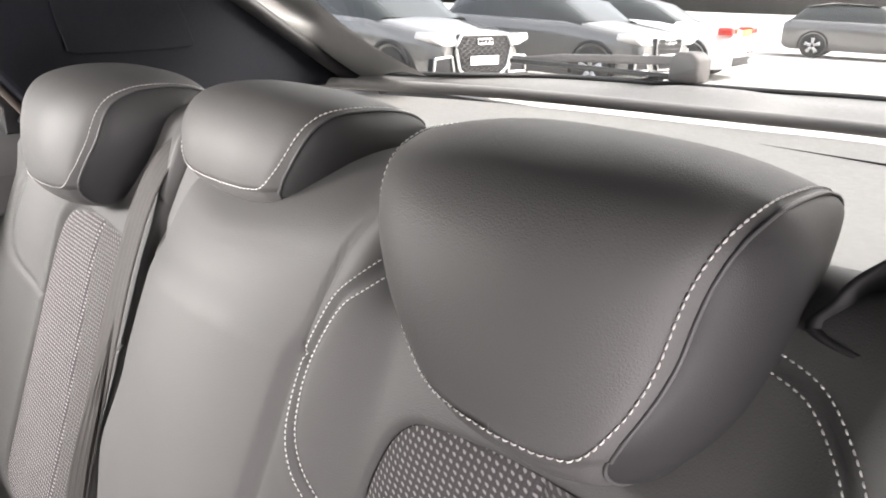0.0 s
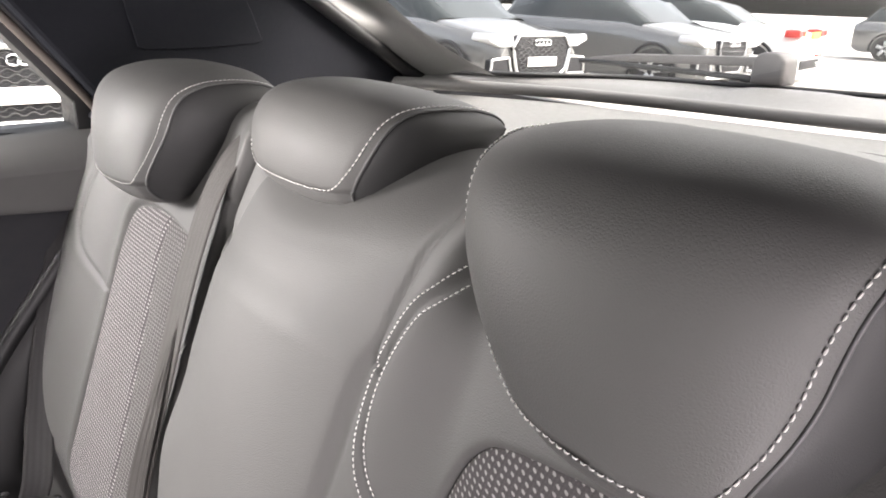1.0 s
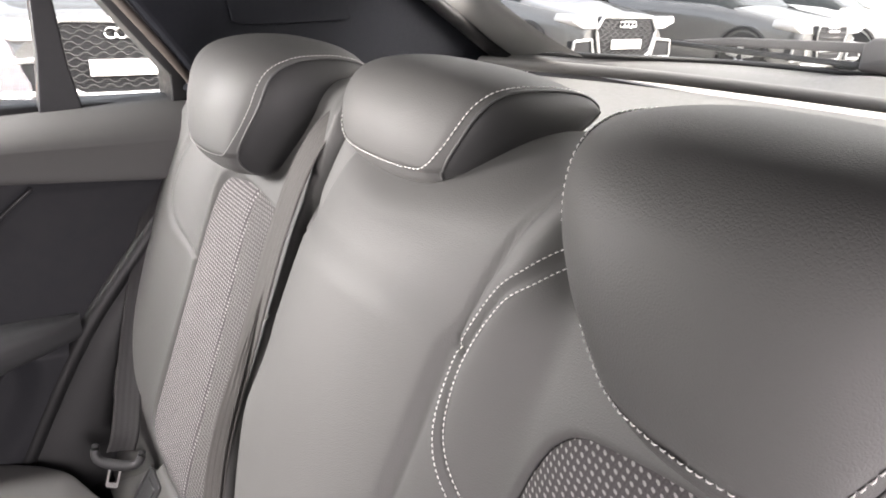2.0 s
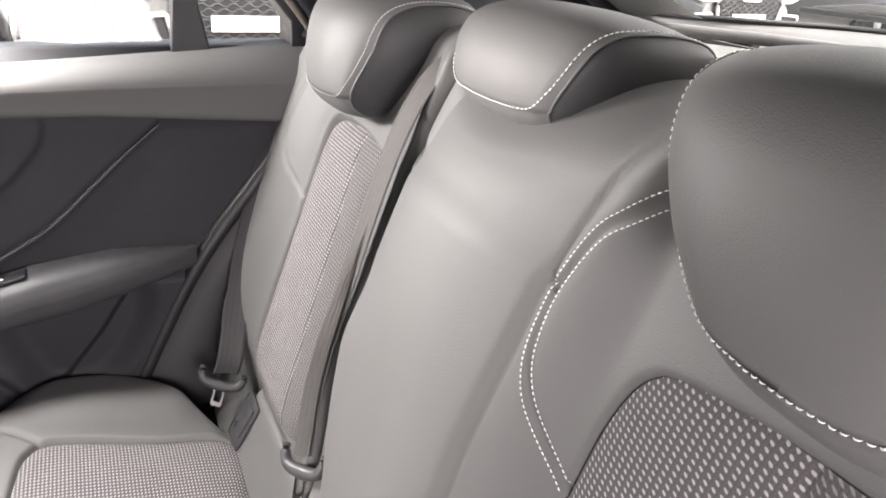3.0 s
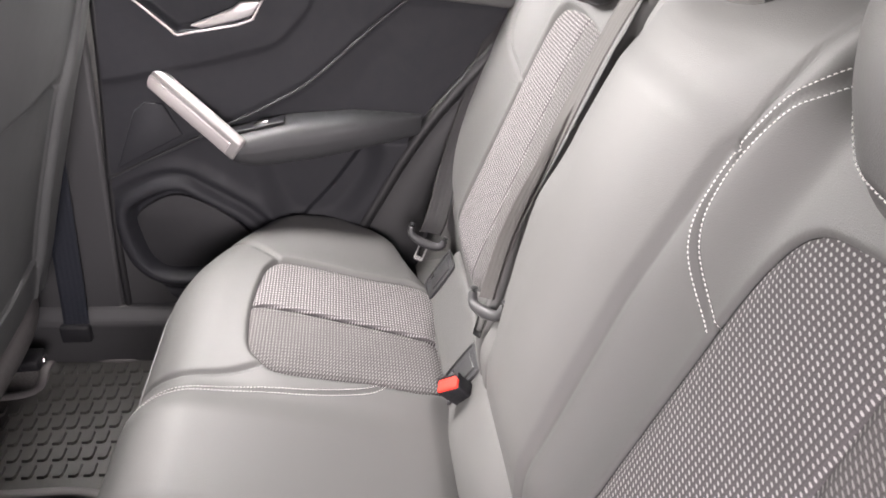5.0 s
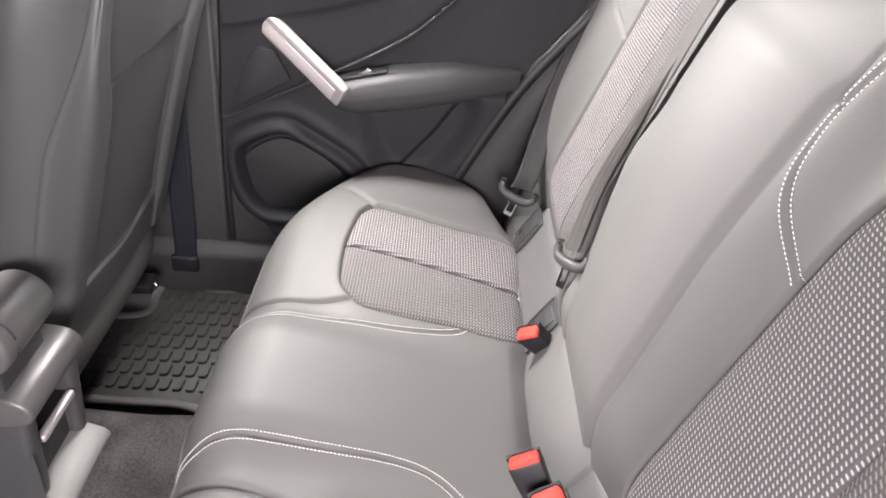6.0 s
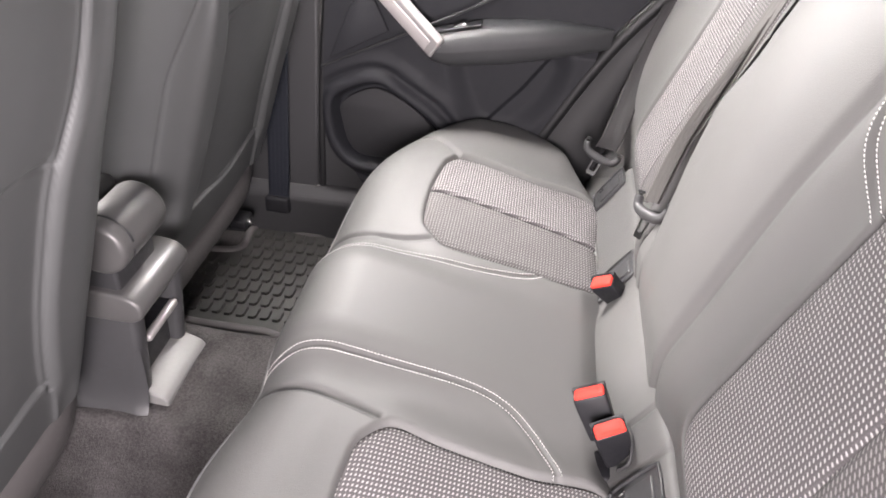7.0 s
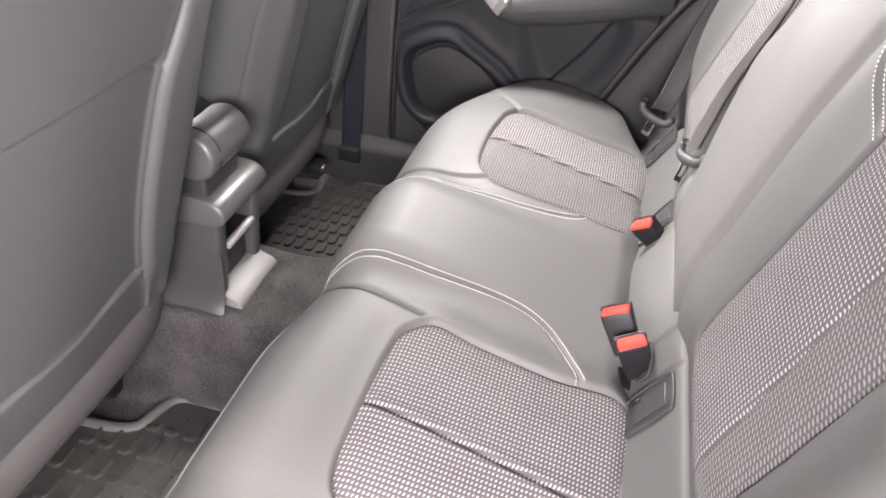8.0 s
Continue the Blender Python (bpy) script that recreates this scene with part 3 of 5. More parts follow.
def cushion_point(X, Y, H):
    """Points of the cushion: y runs flat to the nose and then as arc length round it."""
    e = np.clip((-.33 - X) / .33, 0, 1) + np.clip((X - .43) / .33, 0, 1)
    y1 = -.185 - .023 * step(.12, .30, X) + .15 * e ** 2.4
    r = .078
    a = np.clip((y1 - Y) / r, 0, 1.75)
    down = np.clip(y1 - Y - 1.75 * r, 0, 1)
    yl = np.maximum(Y, y1)
    t = np.array([0, -.9859, .1676])
    n = np.array([0, .1676, .9859])
    P = np.array([0, 0, .675]) + (-yl / .9859)[..., None] * t - r * n
    d = np.cos(a)[..., None] * n + np.sin(a)[..., None] * t
    tg = -np.sin(a)[..., None] * n + np.cos(a)[..., None] * t
    P = P + (r + H * (1 - .6 * step(.4, 1.6, a)))[..., None] * d + down[..., None] * tg
    P[..., 0] += X
    return P


cushion = thing("rear_bench_cushion", "grey leather rear bench cushion with woven cloth centres and pale stitching", "seat cushion")
x, y = np.linspace(-.685, .675, 430), np.linspace(.178, -.52, 240)
X, Y = np.meshgrid(x, y, indexing='ij')
sheet("leather_cover", cushion_point(X, Y, cushion_height(X, Y)), LEATHER, cushion)
for key, (poly, (m0, m1)) in C_IN.items():
    ys = np.linspace(poly[:, 1].min() + .0006, poly[:, 1].max() - .0006, 130)
    c0 = np.vstack([poly, poly[:1]])
    L, R = np.empty_like(ys), np.empty_like(ys)
    for k, v in enumerate(ys):
        xs = [ax + (bx - ax) * (v - ay) / (by - ay) for (ax, ay), (bx, by) in zip(c0[:-1], c0[1:]) if (ay > v) != (by > v)]
        L[k], R[k] = min(xs), max(xs)
    seam = lerp(ys, [-.13, .155], [m0, m1])
    for a, b, material in ((L, np.clip(seam, L, R), CLOTH), (np.clip(seam, L, R), R, CLOTH_RIB if key == "far" else CLOTH)):
        U = a[:, None] + (b - a)[:, None] * np.linspace(0, 1, 70)[None]
        V = np.broadcast_to(ys[:, None], U.shape)
        d = -signed(U, V, poly)
        ds = np.abs(U - lerp(V, [-.13, .155], [m0, m1]))
        H = -.003 + .0085 * np.sqrt(np.clip(d / .018, 0, 1)) + .004 * step(0, .08, d) + .0016 * np.exp(-((ds - .009) / .005) ** 2) - (.0075 if key == "far" else .0048) * np.exp(-(ds / .0034) ** 2)
        sheet("cloth_panel", cushion_point(U, V, H), material, cushion, "light woven grey cloth insert", np.stack([V, U], -1), flip=True)
for line in (C_SEAM_N, C_SEAM_F):
    t = np.gradient(line, axis=0)
    t /= np.linalg.norm(t, axis=1)[:, None]
    side = np.stack([-t[:, 1], t[:, 0]], 1)
    for o in (-.0050, .0050):
        q = line + o * side
        q = q[q[:, 1] > -.34]
        P = cushion_point(q[:, 0], q[:, 1], cushion_height(q[:, 0], q[:, 1]) + .0002)
        Pn = cushion_point(q[:, 0], q[:, 1], cushion_height(q[:, 0], q[:, 1]) + .01) - P
        stitches("stitching", P, Pn, cushion, "pale double stitching along the seam")
x = np.linspace(-.40, .62, 90)
lipP = cushion_point(x, np.full_like(x, -.300), cushion_height(x, np.full_like(x, -.300)) + .0005)
tube("piping", lipP, .0022, PIPING, cushion, sides=6)
tagged(part("seat_base", box_bm(-.62, .62, -.235, .14, .36, .60, .02), PLASTIC, cushion, "dark box under the cushion"))


# ---- headrests ----
def headrest(cx, y0, z0, prof, width, crown, label, shift=((0, 0), (1, 0)), thread=.00062, rise=0.0):
    """A wedge headrest: a front and top pad between two stitched side panels, on two posts."""
    root = thing("headrest", label, "headrest", "rear headrests")
    loop = smooth(prof, 96, True)
    yc, zc = loop[:, 0].mean(), loop[:, 1].mean()
    key = np.array(width, float)
    # half width round the loop, by height and depth
    wz = np.interp(loop[:, 1], key[:, 0], key[:, 1])
    rear = step(.06, .18, loop[:, 0])
    half = wz * (1 - rear) + key[-1, 1] * rear * 1.0
    sway = np.interp(loop[:, 1], [a for a, b in shift], [b for a, b in shift])
    even = np.hanning(17) / np.hanning(17).sum()
    half, sway = (np.convolve(np.r_[q[-8:], q, q[:8]], even, 'valid') for q in (half, sway))
    u = np.linspace(-1, 1, 45)
    c2 = np.array([yc, zc])
    P = np.empty((96, 45, 3))
    rad = loop - c2
    rl = np.linalg.norm(rad, axis=1)[:, None]
    # the chin runs straighter than the brow
    chin = .4 + .6 * step(-.01, .07, loop[:, 1])
    for j, w in enumerate(u):
        shrink = crown * abs(w) ** 2.6 * chin + .006 * max(0, abs(w) - .9) / .1
        front = np.clip(-rad[:, 0] / rl[:, 0], 0, 1)[:, None]
        q = c2 + rad * (1 - (.006 * abs(w) ** 3) / rl)
        q[:, 0] += (shrink * (.35 + .65 * front[:, 0])) * (1 - step(.05, .17, loop[:, 0]))
        q[:, 1] -= .010 * abs(w) ** 3 * step(.04, .10, loop[:, 1])
        P[:, j, 0] = cx + w * half + sway
        P[:, j, 1] = y0 + q[:, 0]
        P[:, j, 2] = z0 + q[:, 1] + (rise - .003 * w) * step(.05, .0, loop[:, 1]) * step(.09, .03, loop[:, 0]) * (rise > 0)
    sheet("pad", P, LEATHER, root, closed_u=True, flip=False)
    for sgn, col in ((-1, 0), (1, 44)):
        edge = P[:, col]
        # between the front-and-top edge and the underside edge
        i0, i1 = int(np.argmin(loop[:, 1])), int(np.argmax(loop[:, 0]))
        e2, l2 = np.roll(edge, -i0, 0), (i1 - i0) % 96
        A, B = e2[:l2 + 1], np.vstack([e2[l2:], e2[:1]])[::-1]
        one, two = smooth(A[::2] if l2 % 2 == 0 else A, 50), smooth(B, 50)
        t = np.linspace(0, 1, 24)[:, None, None]
        R = one[None] * (1 - t) + two[None] * t
        q = np.linspace(0, 1, 50)[None, :]
        R[..., 0] += sgn * .016 * (np.sin(np.pi * t[..., 0]) ** .6) * (np.sin(np.pi * np.clip(q, .02, .98)) ** .5) - sgn * .002
        # side panels take the darkened leather, so their shade is partly painted
        sheet("side_panel", R, LEATHER_SHADED, root, flip=(sgn > 0))
        tube("piping", edge + np.array([sgn * .0004, 0, 0]), .0013, PIPING, root, sides=6, closed=True)
    # one stitched line: tip, over the top, down the front edge, along the chin and back up
    i1 = int(np.argmax(loop[:, 0]))
    k0 = int(np.argmin(np.hypot(loop[:, 0], loop[:, 1])))
    run = (i1 - k0) % 96
    f = [run - 1, run * .75, run * .5, run * .3, run * .16, run * .08, run * .025, 0, 0, 0]
    g = [.965, .96, .955, .95, .945, .925, .87, .73, .4, 0]
    q = smooth([(a, b) for a, b in zip(f, g)] + [(a, -b) for a, b in zip(f[-2::-1], g[-2::-1])], 260)
    pts, nrs = [], []
    for a, w in q:
        i, j = k0 + a, (w + 1) * 22
        i0, j0 = int(math.floor(i)), min(43, int(j))
        fi, fj = i - i0, j - j0
        pts.append((P[i0 % 96, j0] * (1 - fi) + P[(i0 + 1) % 96, j0] * fi) * (1 - fj) + (P[i0 % 96, j0 + 1] * (1 - fi) + P[(i0 + 1) % 96, j0 + 1] * fi) * fj)
        nrs.append(np.array([0, *(loop[i0 % 96] - c2)]) / np.linalg.norm(loop[i0 % 96] - c2) + np.array([math.copysign(3 * max(0, abs(w) - .7), w), 0, 0]))
    pts, nrs = np.array(pts), np.array(nrs)
    nrs /= np.linalg.norm(nrs, axis=1)[:, None]
    stitches("stitching", pts + .0007 * nrs, nrs, root, "pale stitching", pitch=.0050, length=.0036, r=thread)
    for px in (-.045, .045):
        tube("post", [(cx + px, y0 + .115, z0 - .09), (cx + px, y0 + .115, z0 + .03)], .0065, CHROME, root, sides=14)
        tube("collar", smooth([(cx + px, y0 + .115, z0 - .05), (cx + px, y0 + .115, z0 - .012), (cx + px, y0 + .115, z0 - .006)], 6), .0125, PLASTIC_BLACK, root, sides=18)
    return root


BIG = [(0, .0), (-.003, .03), (.0, .065), (.012, .098), (.035, .118), (.075, .128), (.12, .129), (.155, .124), (.176, .115), (.180, .106), (.172, .095), (.150, .070), (.120, .032), (.092, -.004), (.066, -.024), (.040, -.030), (.015, -.020)]
SMALL = [(0, .0), (-.002, .022), (.003, .045), (.016, .064), (.040, .076), (.08, .079), (.12, .074), (.150, .064), (.166, .050), (.166, .042), (.156, .034), (.128, .012), (.096, -.012), (.066, -.026), (.038, -.027), (.012, -.015)]
BIG_NEAR = [(0, .0), (-.003, .035), (.0, .075), (.012, .110), (.035, .132), (.075, .143), (.12, .144), (.155, .140), (.178, .132), (.184, .122), (.176, .108), (.153, .065), (.130, .024), (.108, -.014), (.080, -.034), (.045, -.036), (.015, -.020)]
headrest(.295, .286, 1.216, BIG_NEAR, [(-.03, .055), (.0, .060), (.03, .088), (.06, .103), (.10, .110), (.145, .122)], .034, "large grey leather headrest with pale stitched edges", ((0, .032), (.03, .020), (.06, .009), (.10, .004), (.145, .006)), rise=.006)
headrest(-.392, .285, 1.212, BIG, [(-.03, .070), (.0, .078), (.04, .098), (.075, .106), (.11, .108), (.13, .108)], .026, "large grey leather headrest on the far outer seat", thread=.00045)
headrest(-.052, .338, 1.272, SMALL, [(-.02, .068), (.0, .078), (.03, .096), (.06, .102), (.08, .104)], .018, "low grey leather headrest of the middle seat", thread=.00055)


# ---- belts and buckles ----
def tongue(root, at, m):
    """Belt tongue: a rounded plastic yoke with two upturned horns, and a steel latch plate with a window."""
    bow = smooth([(-.034, 0, .016), (-.033, 0, .002), (-.024, 0, -.008), (0, 0, -.011), (.024, 0, -.008), (.033, 0, .002), (.034, 0, .016)], 40)
    yoke = tube("tongue_grip", bow, np.r_[.0045, np.linspace(.0058, .0088, 19), np.linspace(.0088, .0058, 19), .0045], PLASTIC_GREY, root, "grey plastic tongue grip", sides=14)
    yoke.matrix_local = m
    bm = bmesh.new()
    o = [(-.009, -.012), (-.009, -.043), (-.007, -.046), (.007, -.046), (.009, -.043), (.009, -.012)]
    i = [(-.006, -.016), (-.006, -.036), (-.005, -.038), (.005, -.038), (.006, -.036), (.006, -.016)]
    lay = []
    for y in (-.0012, .0012):
        lay.append(([bm.verts.new((a, y, b)) for a, b in o], [bm.verts.new((a, y, b)) for a, b in i]))
    for k in range(6):
        k2 = (k + 1) % 6
        for (O, I), r in ((lay[0], 1), (lay[1], -1)):
            bm.faces.new((O[k], O[k2], I[k2], I[k])[::r])
        bm.faces.new((lay[0][0][k], lay[1][0][k], lay[1][0][k2], lay[0][0][k2]))
        bm.faces.new((lay[0][1][k], lay[0][1][k2], lay[1][1][k2], lay[1][1][k]))
    plate = part("latch_plate", bm, CHROME, root, "bright steel latch plate", smooth=False)
    plate.matrix_local = m


def frame_of(zaxis, xhint, at):
    z = Vector(zaxis).normalized()
    x = (Vector(xhint) - z * Vector(xhint).dot(z)).normalized()
    y = z.cross(x)
    return Matrix.Translation(at) @ Matrix((x, y, z)).transposed().to_4x4()


belt = thing("seat_belt", "grey seat belt hanging down the backrest with its tongue loose", "seat belt", "rear belts")
run = smooth([(-.200, .745, -.055), (-.203, .733, -.020), (-.206, .705, .010), (-.210, .65, .026), (-.213, .574, .030), (-.210, .50, .031), (-.206, .413, .030), (-.190, .32, .034), (-.158, .235, .032)], 70)
path = ORG + run[:, 1:2] * TAN + run[:, 2:3] * NRM + run[:, :1] * np.array([1.0, 0, 0])
turn = step(25, 64, np.arange(70))[:, None]
lean = (1 - turn) * np.array([1.0, .0, .05]) + turn * np.array([.75, .45, .35])
lean /= np.linalg.norm(lean, axis=1)[:, None]
wide = lerp(np.arange(70), [0, 30, 48, 69], [.047, .044, .031, .027])
ribbon("webbing", path, lean, wide, WEB, belt, bow=np.linspace(.001, .003, 70))
gather = step(28, 52, np.arange(70))
out = np.cross(lean, np.gradient(path, axis=0))
out /= np.linalg.norm(out, axis=1)[:, None]
out *= np.sign(out @ np.array([.8, -.5, .3]))[:, None]
for o, w in ((-.0088, .0078), (.0, .0074), (.0085, .0074)):
    ribbon("webbing_fold", path + o * gather[:, None] * lean + (.0045 * gather - .003 * (1 - gather))[:, None] * out, lean, w, WEB, belt, bow=.001 + .002 * gather, cols=7)
down = (path[-1] - path[-6]) / np.linalg.norm(path[-1] - path[-6])
tongue(belt, path[-1], frame_of(-down, (.75, .45, .35), path[-1] + .008 * down))
belt = thing("seat_belt", "grey seat belt beside the far bolster, darkened for shade, with its tongue loose", "seat belt", "rear belts")
path = smooth([(-.640, .335, 1.22), (-.628, .275, 1.08), (-.606, .232, .94), (-.565, .198, .82), (-.528, .178, .752), (-.526, .168, .724)], 50)
ribbon("webbing", path, [(.45, .88, .05)], np.linspace(.026, .042, 50), WEB_SHADED, belt, bow=.003)
tongue(belt, path[-1], frame_of(path[-5] - path[-1], (.40, .91, .0), (-.526, .162, .714)))


def buckle(at, yaw, tilt, long, label):
    """Seat belt buckle: black tapering body, red push button with a slot."""
    root = thing("belt_buckle", label, "belt buckle", "belt buckles")
    root.matrix_world = Matrix.Translation(at) @ Euler((radians(tilt), 0, radians(yaw))).to_matrix().to_4x4()
    body = prism_bm([(-.020, 0), (-.020, -.012), (-.017, -long), (.017, -long), (.020, -.012), (.020, 0)], 'y', -.0115, .0115, .003)
    part("body", body, PLASTIC_BLACK, root, "black plastic buckle body")
    part("button", box_bm(-.0180, .0180, -.0105, .0085, -.004, .0036, .0022), RED, root, "red release button")
    part("pressing_face", box_bm(-.0115, .0115, -.0080, .0030, .0030, .0042, .0006), RED, root, "recessed red pressing face")
    part("guard", prism_bm([(-.0202, .0115), (-.0202, .003), (-.0178, .003), (-.0135, .0080), (.0135, .0080), (.0178, .003), (.0202, .003), (.0202, .0115)], 'z', -.002, .0048, .001), PLASTIC_BLACK, root, "dark guard round the tongue slot")
    part("slot", box_bm(-.0120, .0120, .0086, .0106, .004, .0053, .0004), PLASTIC_BLACK, root, "dark tongue slot")
    return root


def buckle_at(at, xaxis, zaxis, long, label):
    root = buckle((0, 0, 0), 0, 0, long, label)
    root.matrix_world = frame_of(zaxis, xaxis, at)
    return root


buckle_at((.107, .126, .718), (-.003, .036, .022), (-.25, -.45, .86), .060, "black belt buckle with a red button, standing at the bench centre")
buckle_at((.147, .150, .706), (-.010, .039, .016), (.05, -.38, .92), .055, "black belt buckle with a red button, low in the leather slot")
buckle_at((-.142, .154, .699), (.023, .036, .036), (.10, -.70, .70), .045, "black belt buckle with a red button, in the far seat's corner")
well = smooth([(.122, .176, .690), (.150, .179, .691), (.168, .177, .677), (.167, .168, .660)], 40)
tube("well_rim", well, .0022, LEATHER_SHADED, backrest, "raised edge of the buckle well")
tagged(part("buckle_pocket", box_bm(.128, .172, .136, .168, .615, .646, .006), PLASTIC_BLACK, backrest, "black recess around the buckles"))


# ---- front seats ----
def front_seat(cx, half0, label, rail_end=-.555):
    """A front seat seen from behind: full rounded bolsters round an inset board with a pocket, a lower cover roll, cushion and rails."""
    root = thing("front_seat", label, "car seat", "front seats")
    z = np.linspace(.575, 1.36, 280)
    P = np.empty((280, 360, 3))
    for k, h in enumerate(z):
        half = half0 + .014 * math.sin(math.pi * min(1, (h - .575) / .6)) - .09 * float(step(1.10, 1.36, h)) ** 1.5
        yb = -.52 + .31 * (h - .63) - .02 * float(step(1.2, 1.36, h)) - .05 * float(step(.60, .575, h))
        depth = .20 - .09 * (h - .575)
        seam = float(np.mean(lerp(h + np.linspace(-.03, .03, 13), [.575, .64, .683, .735, .80, .85, .95, 1.00, 1.04, 1.09, 1.2, 1.36], [.175, .170, .158, .147, .139, .137, .141, .148, .168, .180, .178, .12])))
        roll = .0065 * float(step(.62, .70, h)) * float(step(1.16, 1.0, h))
        side = [(-half + .012, -depth - .04), (-half - .008, -depth * .6), (-half - .002, -.085), (-half + .008, -.055), (-half + .030, -.026), (-half + .062, -.006),
                (-(seam + half) / 2 + .012, .002 + roll * .5), (-seam - .024, roll), (-seam - .011, roll * .9), (-seam - .003, .001), (-seam + .010, -.004), (-seam * .55, -.001)]
        pts = smooth(side + [(0, .002)] + [(-a, b) for a, b in side[::-1]], 360)
        ax = np.abs(pts[:, 0])
        inside = ax < seam
        groove = .0040 * np.exp(-((ax - seam) / .0026) ** 2) * (h > .672)
        groove += inside * (.0045 * np.exp(-((h - .684 - .008 * step(.02, .12, ax)) / .0030) ** 2) + .0030 * np.exp(-((h - 1.013 + .012 * step(.10, .15, ax)) / .0026) ** 2))
        sink = -.005 * inside * float(step(.684, .692, h)) * step(0, .010, seam - ax) * (1 - .7 * float(step(1.006, 1.018, h)))
        # stitched joint along the flank of the bolster
        flank = half - .030 - .03 * float(step(.95, 1.12, h))
        groove += .0022 * np.exp(-((ax - flank) / .0022) ** 2)
        P[k, :, 0] = cx + pts[:, 0]
        P[k, :, 1] = yb + pts[:, 1] - groove + sink
        P[k, :, 2] = h
    sheet("back_cover", P, SEATBACK, root, "smooth dark grey leather back")
    x = np.linspace(-half0 + .03, half0 - .03, 60)
    end = .05 * (np.abs(x) / half0) ** 6
    prof = smooth([(-.560, .604), (-.544, .594), (-.538, .572), (-.541, .540), (-.552, .508), (-.572, .482), (-.62, .466), (-.68, .462)], 30)
    lip = np.stack([np.broadcast_to(cx + x[:, None], (60, 30)), prof[None, :, 0] - end[:, None], np.broadcast_to(prof[None, :, 1], (60, 30))], -1)
    sheet("lower_cover", lip, RIM_GREY, root, "grey leathercloth lower cover")
    tube("cover_edge", np.stack([cx + x, -.548 - end, np.full(60, .600)], 1), .0022, SATIN, root, "thin satin edge of the lower cover", sides=8)
    # out of view; added to shade the rear seats from the windscreen lamp
    part("headrest_blocker", box_bm(cx - .15, cx + .15, -.47, -.36, 1.30, 1.50, .045), SEATBACK, root, "unseen padded headrest added to block windscreen light")
    part("seat_pan", box_bm(cx - .24, cx + .24, -1.05, -.62, .50, .68, .04), LEATHER_SHADED, root, "leather seat cushion")
    for s in (-1, 1):
        part("rail", box_bm(cx + s * .19 - .02, cx + s * .19 + .02, -1.0, rail_end - .02, .43, .455, .006), PLASTIC_BLACK, root, "black seat rail")
        cap = part("rail_cap", box_bm(cx + s * .19 - .024, cx + s * .19 + .024, rail_end - .035, rail_end, .435, .458, .006), PLASTIC_BLACK, root, "black rail end cap")
        part("bolt", prism_bm([(cx + s * .19 + .008 * math.cos(a), -.0 + .447 + .008 * math.sin(a)) for a in np.linspace(0, 2 * np.pi, 6, endpoint=False)], 'y', rail_end, rail_end + .005, .001), CHROME, cap, "bright bolt head")
        part("rail_foot", box_bm(cx + s * .19 - .018, cx + s * .19 + .018, -.70, -.64, .36, .435, .004), PLASTIC_BLACK, root)
    return root


front_seat(.354, .288, "dark grey leather front seat at the open door, seen from behind", -.66)
front_seat(-.335, .278, "dark grey leather front seat by the far door, seen from behind")


# ---- centre console ----
console = thing("centre_console", "grey plastic centre console end with padded armrest hinge and open tray", "console")
side = [(-.90, .50), (-.476, .50), (-.472, .54), (-.466, .60), (-.458, .69), (-.470, .722), (-.90, .735)]
part("side_wall", prism_bm(side, 'x', .050, .080, .010), PLASTIC_GREY, console)
part("side_wall", prism_bm(side, 'x', -.060, -.036, .010), PLASTIC_GREY, console)
yv = np.linspace(-.90, -.462, 40)
flare = smooth([(.0795, .640), (.0800, .600), (.083, .570), (.090, .546), (.101, .531), (.112, .524), (.114, .518), (.112, .505)], 24)
FL = np.stack([np.broadcast_to(flare[None, :, 0], (40, 24)), np.broadcast_to(yv[:, None], (40, 24)), np.broadcast_to(flare[None, :, 1], (40, 24))], -1)
tuck = step(-.475, -.455, yv)[:, None]
FL[..., 0] -= tuck * (flare[None, :, 0] - .072) * .25
sheet("skirt", FL, PLASTIC_GREY, console, "flared grey plastic foot")
part("top_bar", prism_bm(smooth([(-.56, .690), (-.480, .688), (-.456, .692), (-.445, .704), (-.448, .720), (-.462, .731), (-.49, .735), (-.56, .737)], 40), 'x', -.058, .081, .005), SATIN, console, "satin grey rounded bar")
part("back_wall", box_bm(-.04, .054, -.56, -.535, .52, .70), PLASTIC, console)
part("tray", box_bm(-.04, .054, -.545, -.472, .630, .636, .002), PLASTIC_BLACK, console)
part("tray_trim", box_bm(-.036, .050, -.474, -.462, .628, .640, .004), SILVER, console, "bright tray edge strip")
part("foot_panel", prism_bm([(-.56, .50), (-.490, .50), (-.486, .58), (-.486, .615), (-.56, .620)], 'x', -.038, .054, .003), PLASTIC, console)
part("foot_plate", prism_bm([(-.494, .556), (-.470, .553), (-.448, .545), (-.441, .538), (-.441, .520), (-.494, .520)], 'x', -.056, .074, .003), PALE, console, "pale grey foot plate")
part("armrest_hinge", prism_bm([(-.487 + .038 * math.cos(a), .802 + .038 * math.sin(a)) for a in np.linspace(0, 2 * np.pi, 40, endpoint=False)], 'x', -.034, .080, .008), SATIN, console, "satin grey rolled armrest end")
tube("hinge_ring", [(.058, -.487 + .0382 * math.cos(a), .802 + .0382 * math.sin(a)) for a in np.linspace(0, 2 * np.pi, 40, endpoint=False)], .0014, PLASTIC_BLACK, console, sides=6, closed=True)
part("armrest_pad", box_bm(-.050, .084, -.90, -.522, .770, .838, .014), LEATHER_SHADED, console, "leather armrest lid")
part("hinge_base", box_bm(-.028, .070, -.56, -.475, .72, .785, .006), PLASTIC, console)


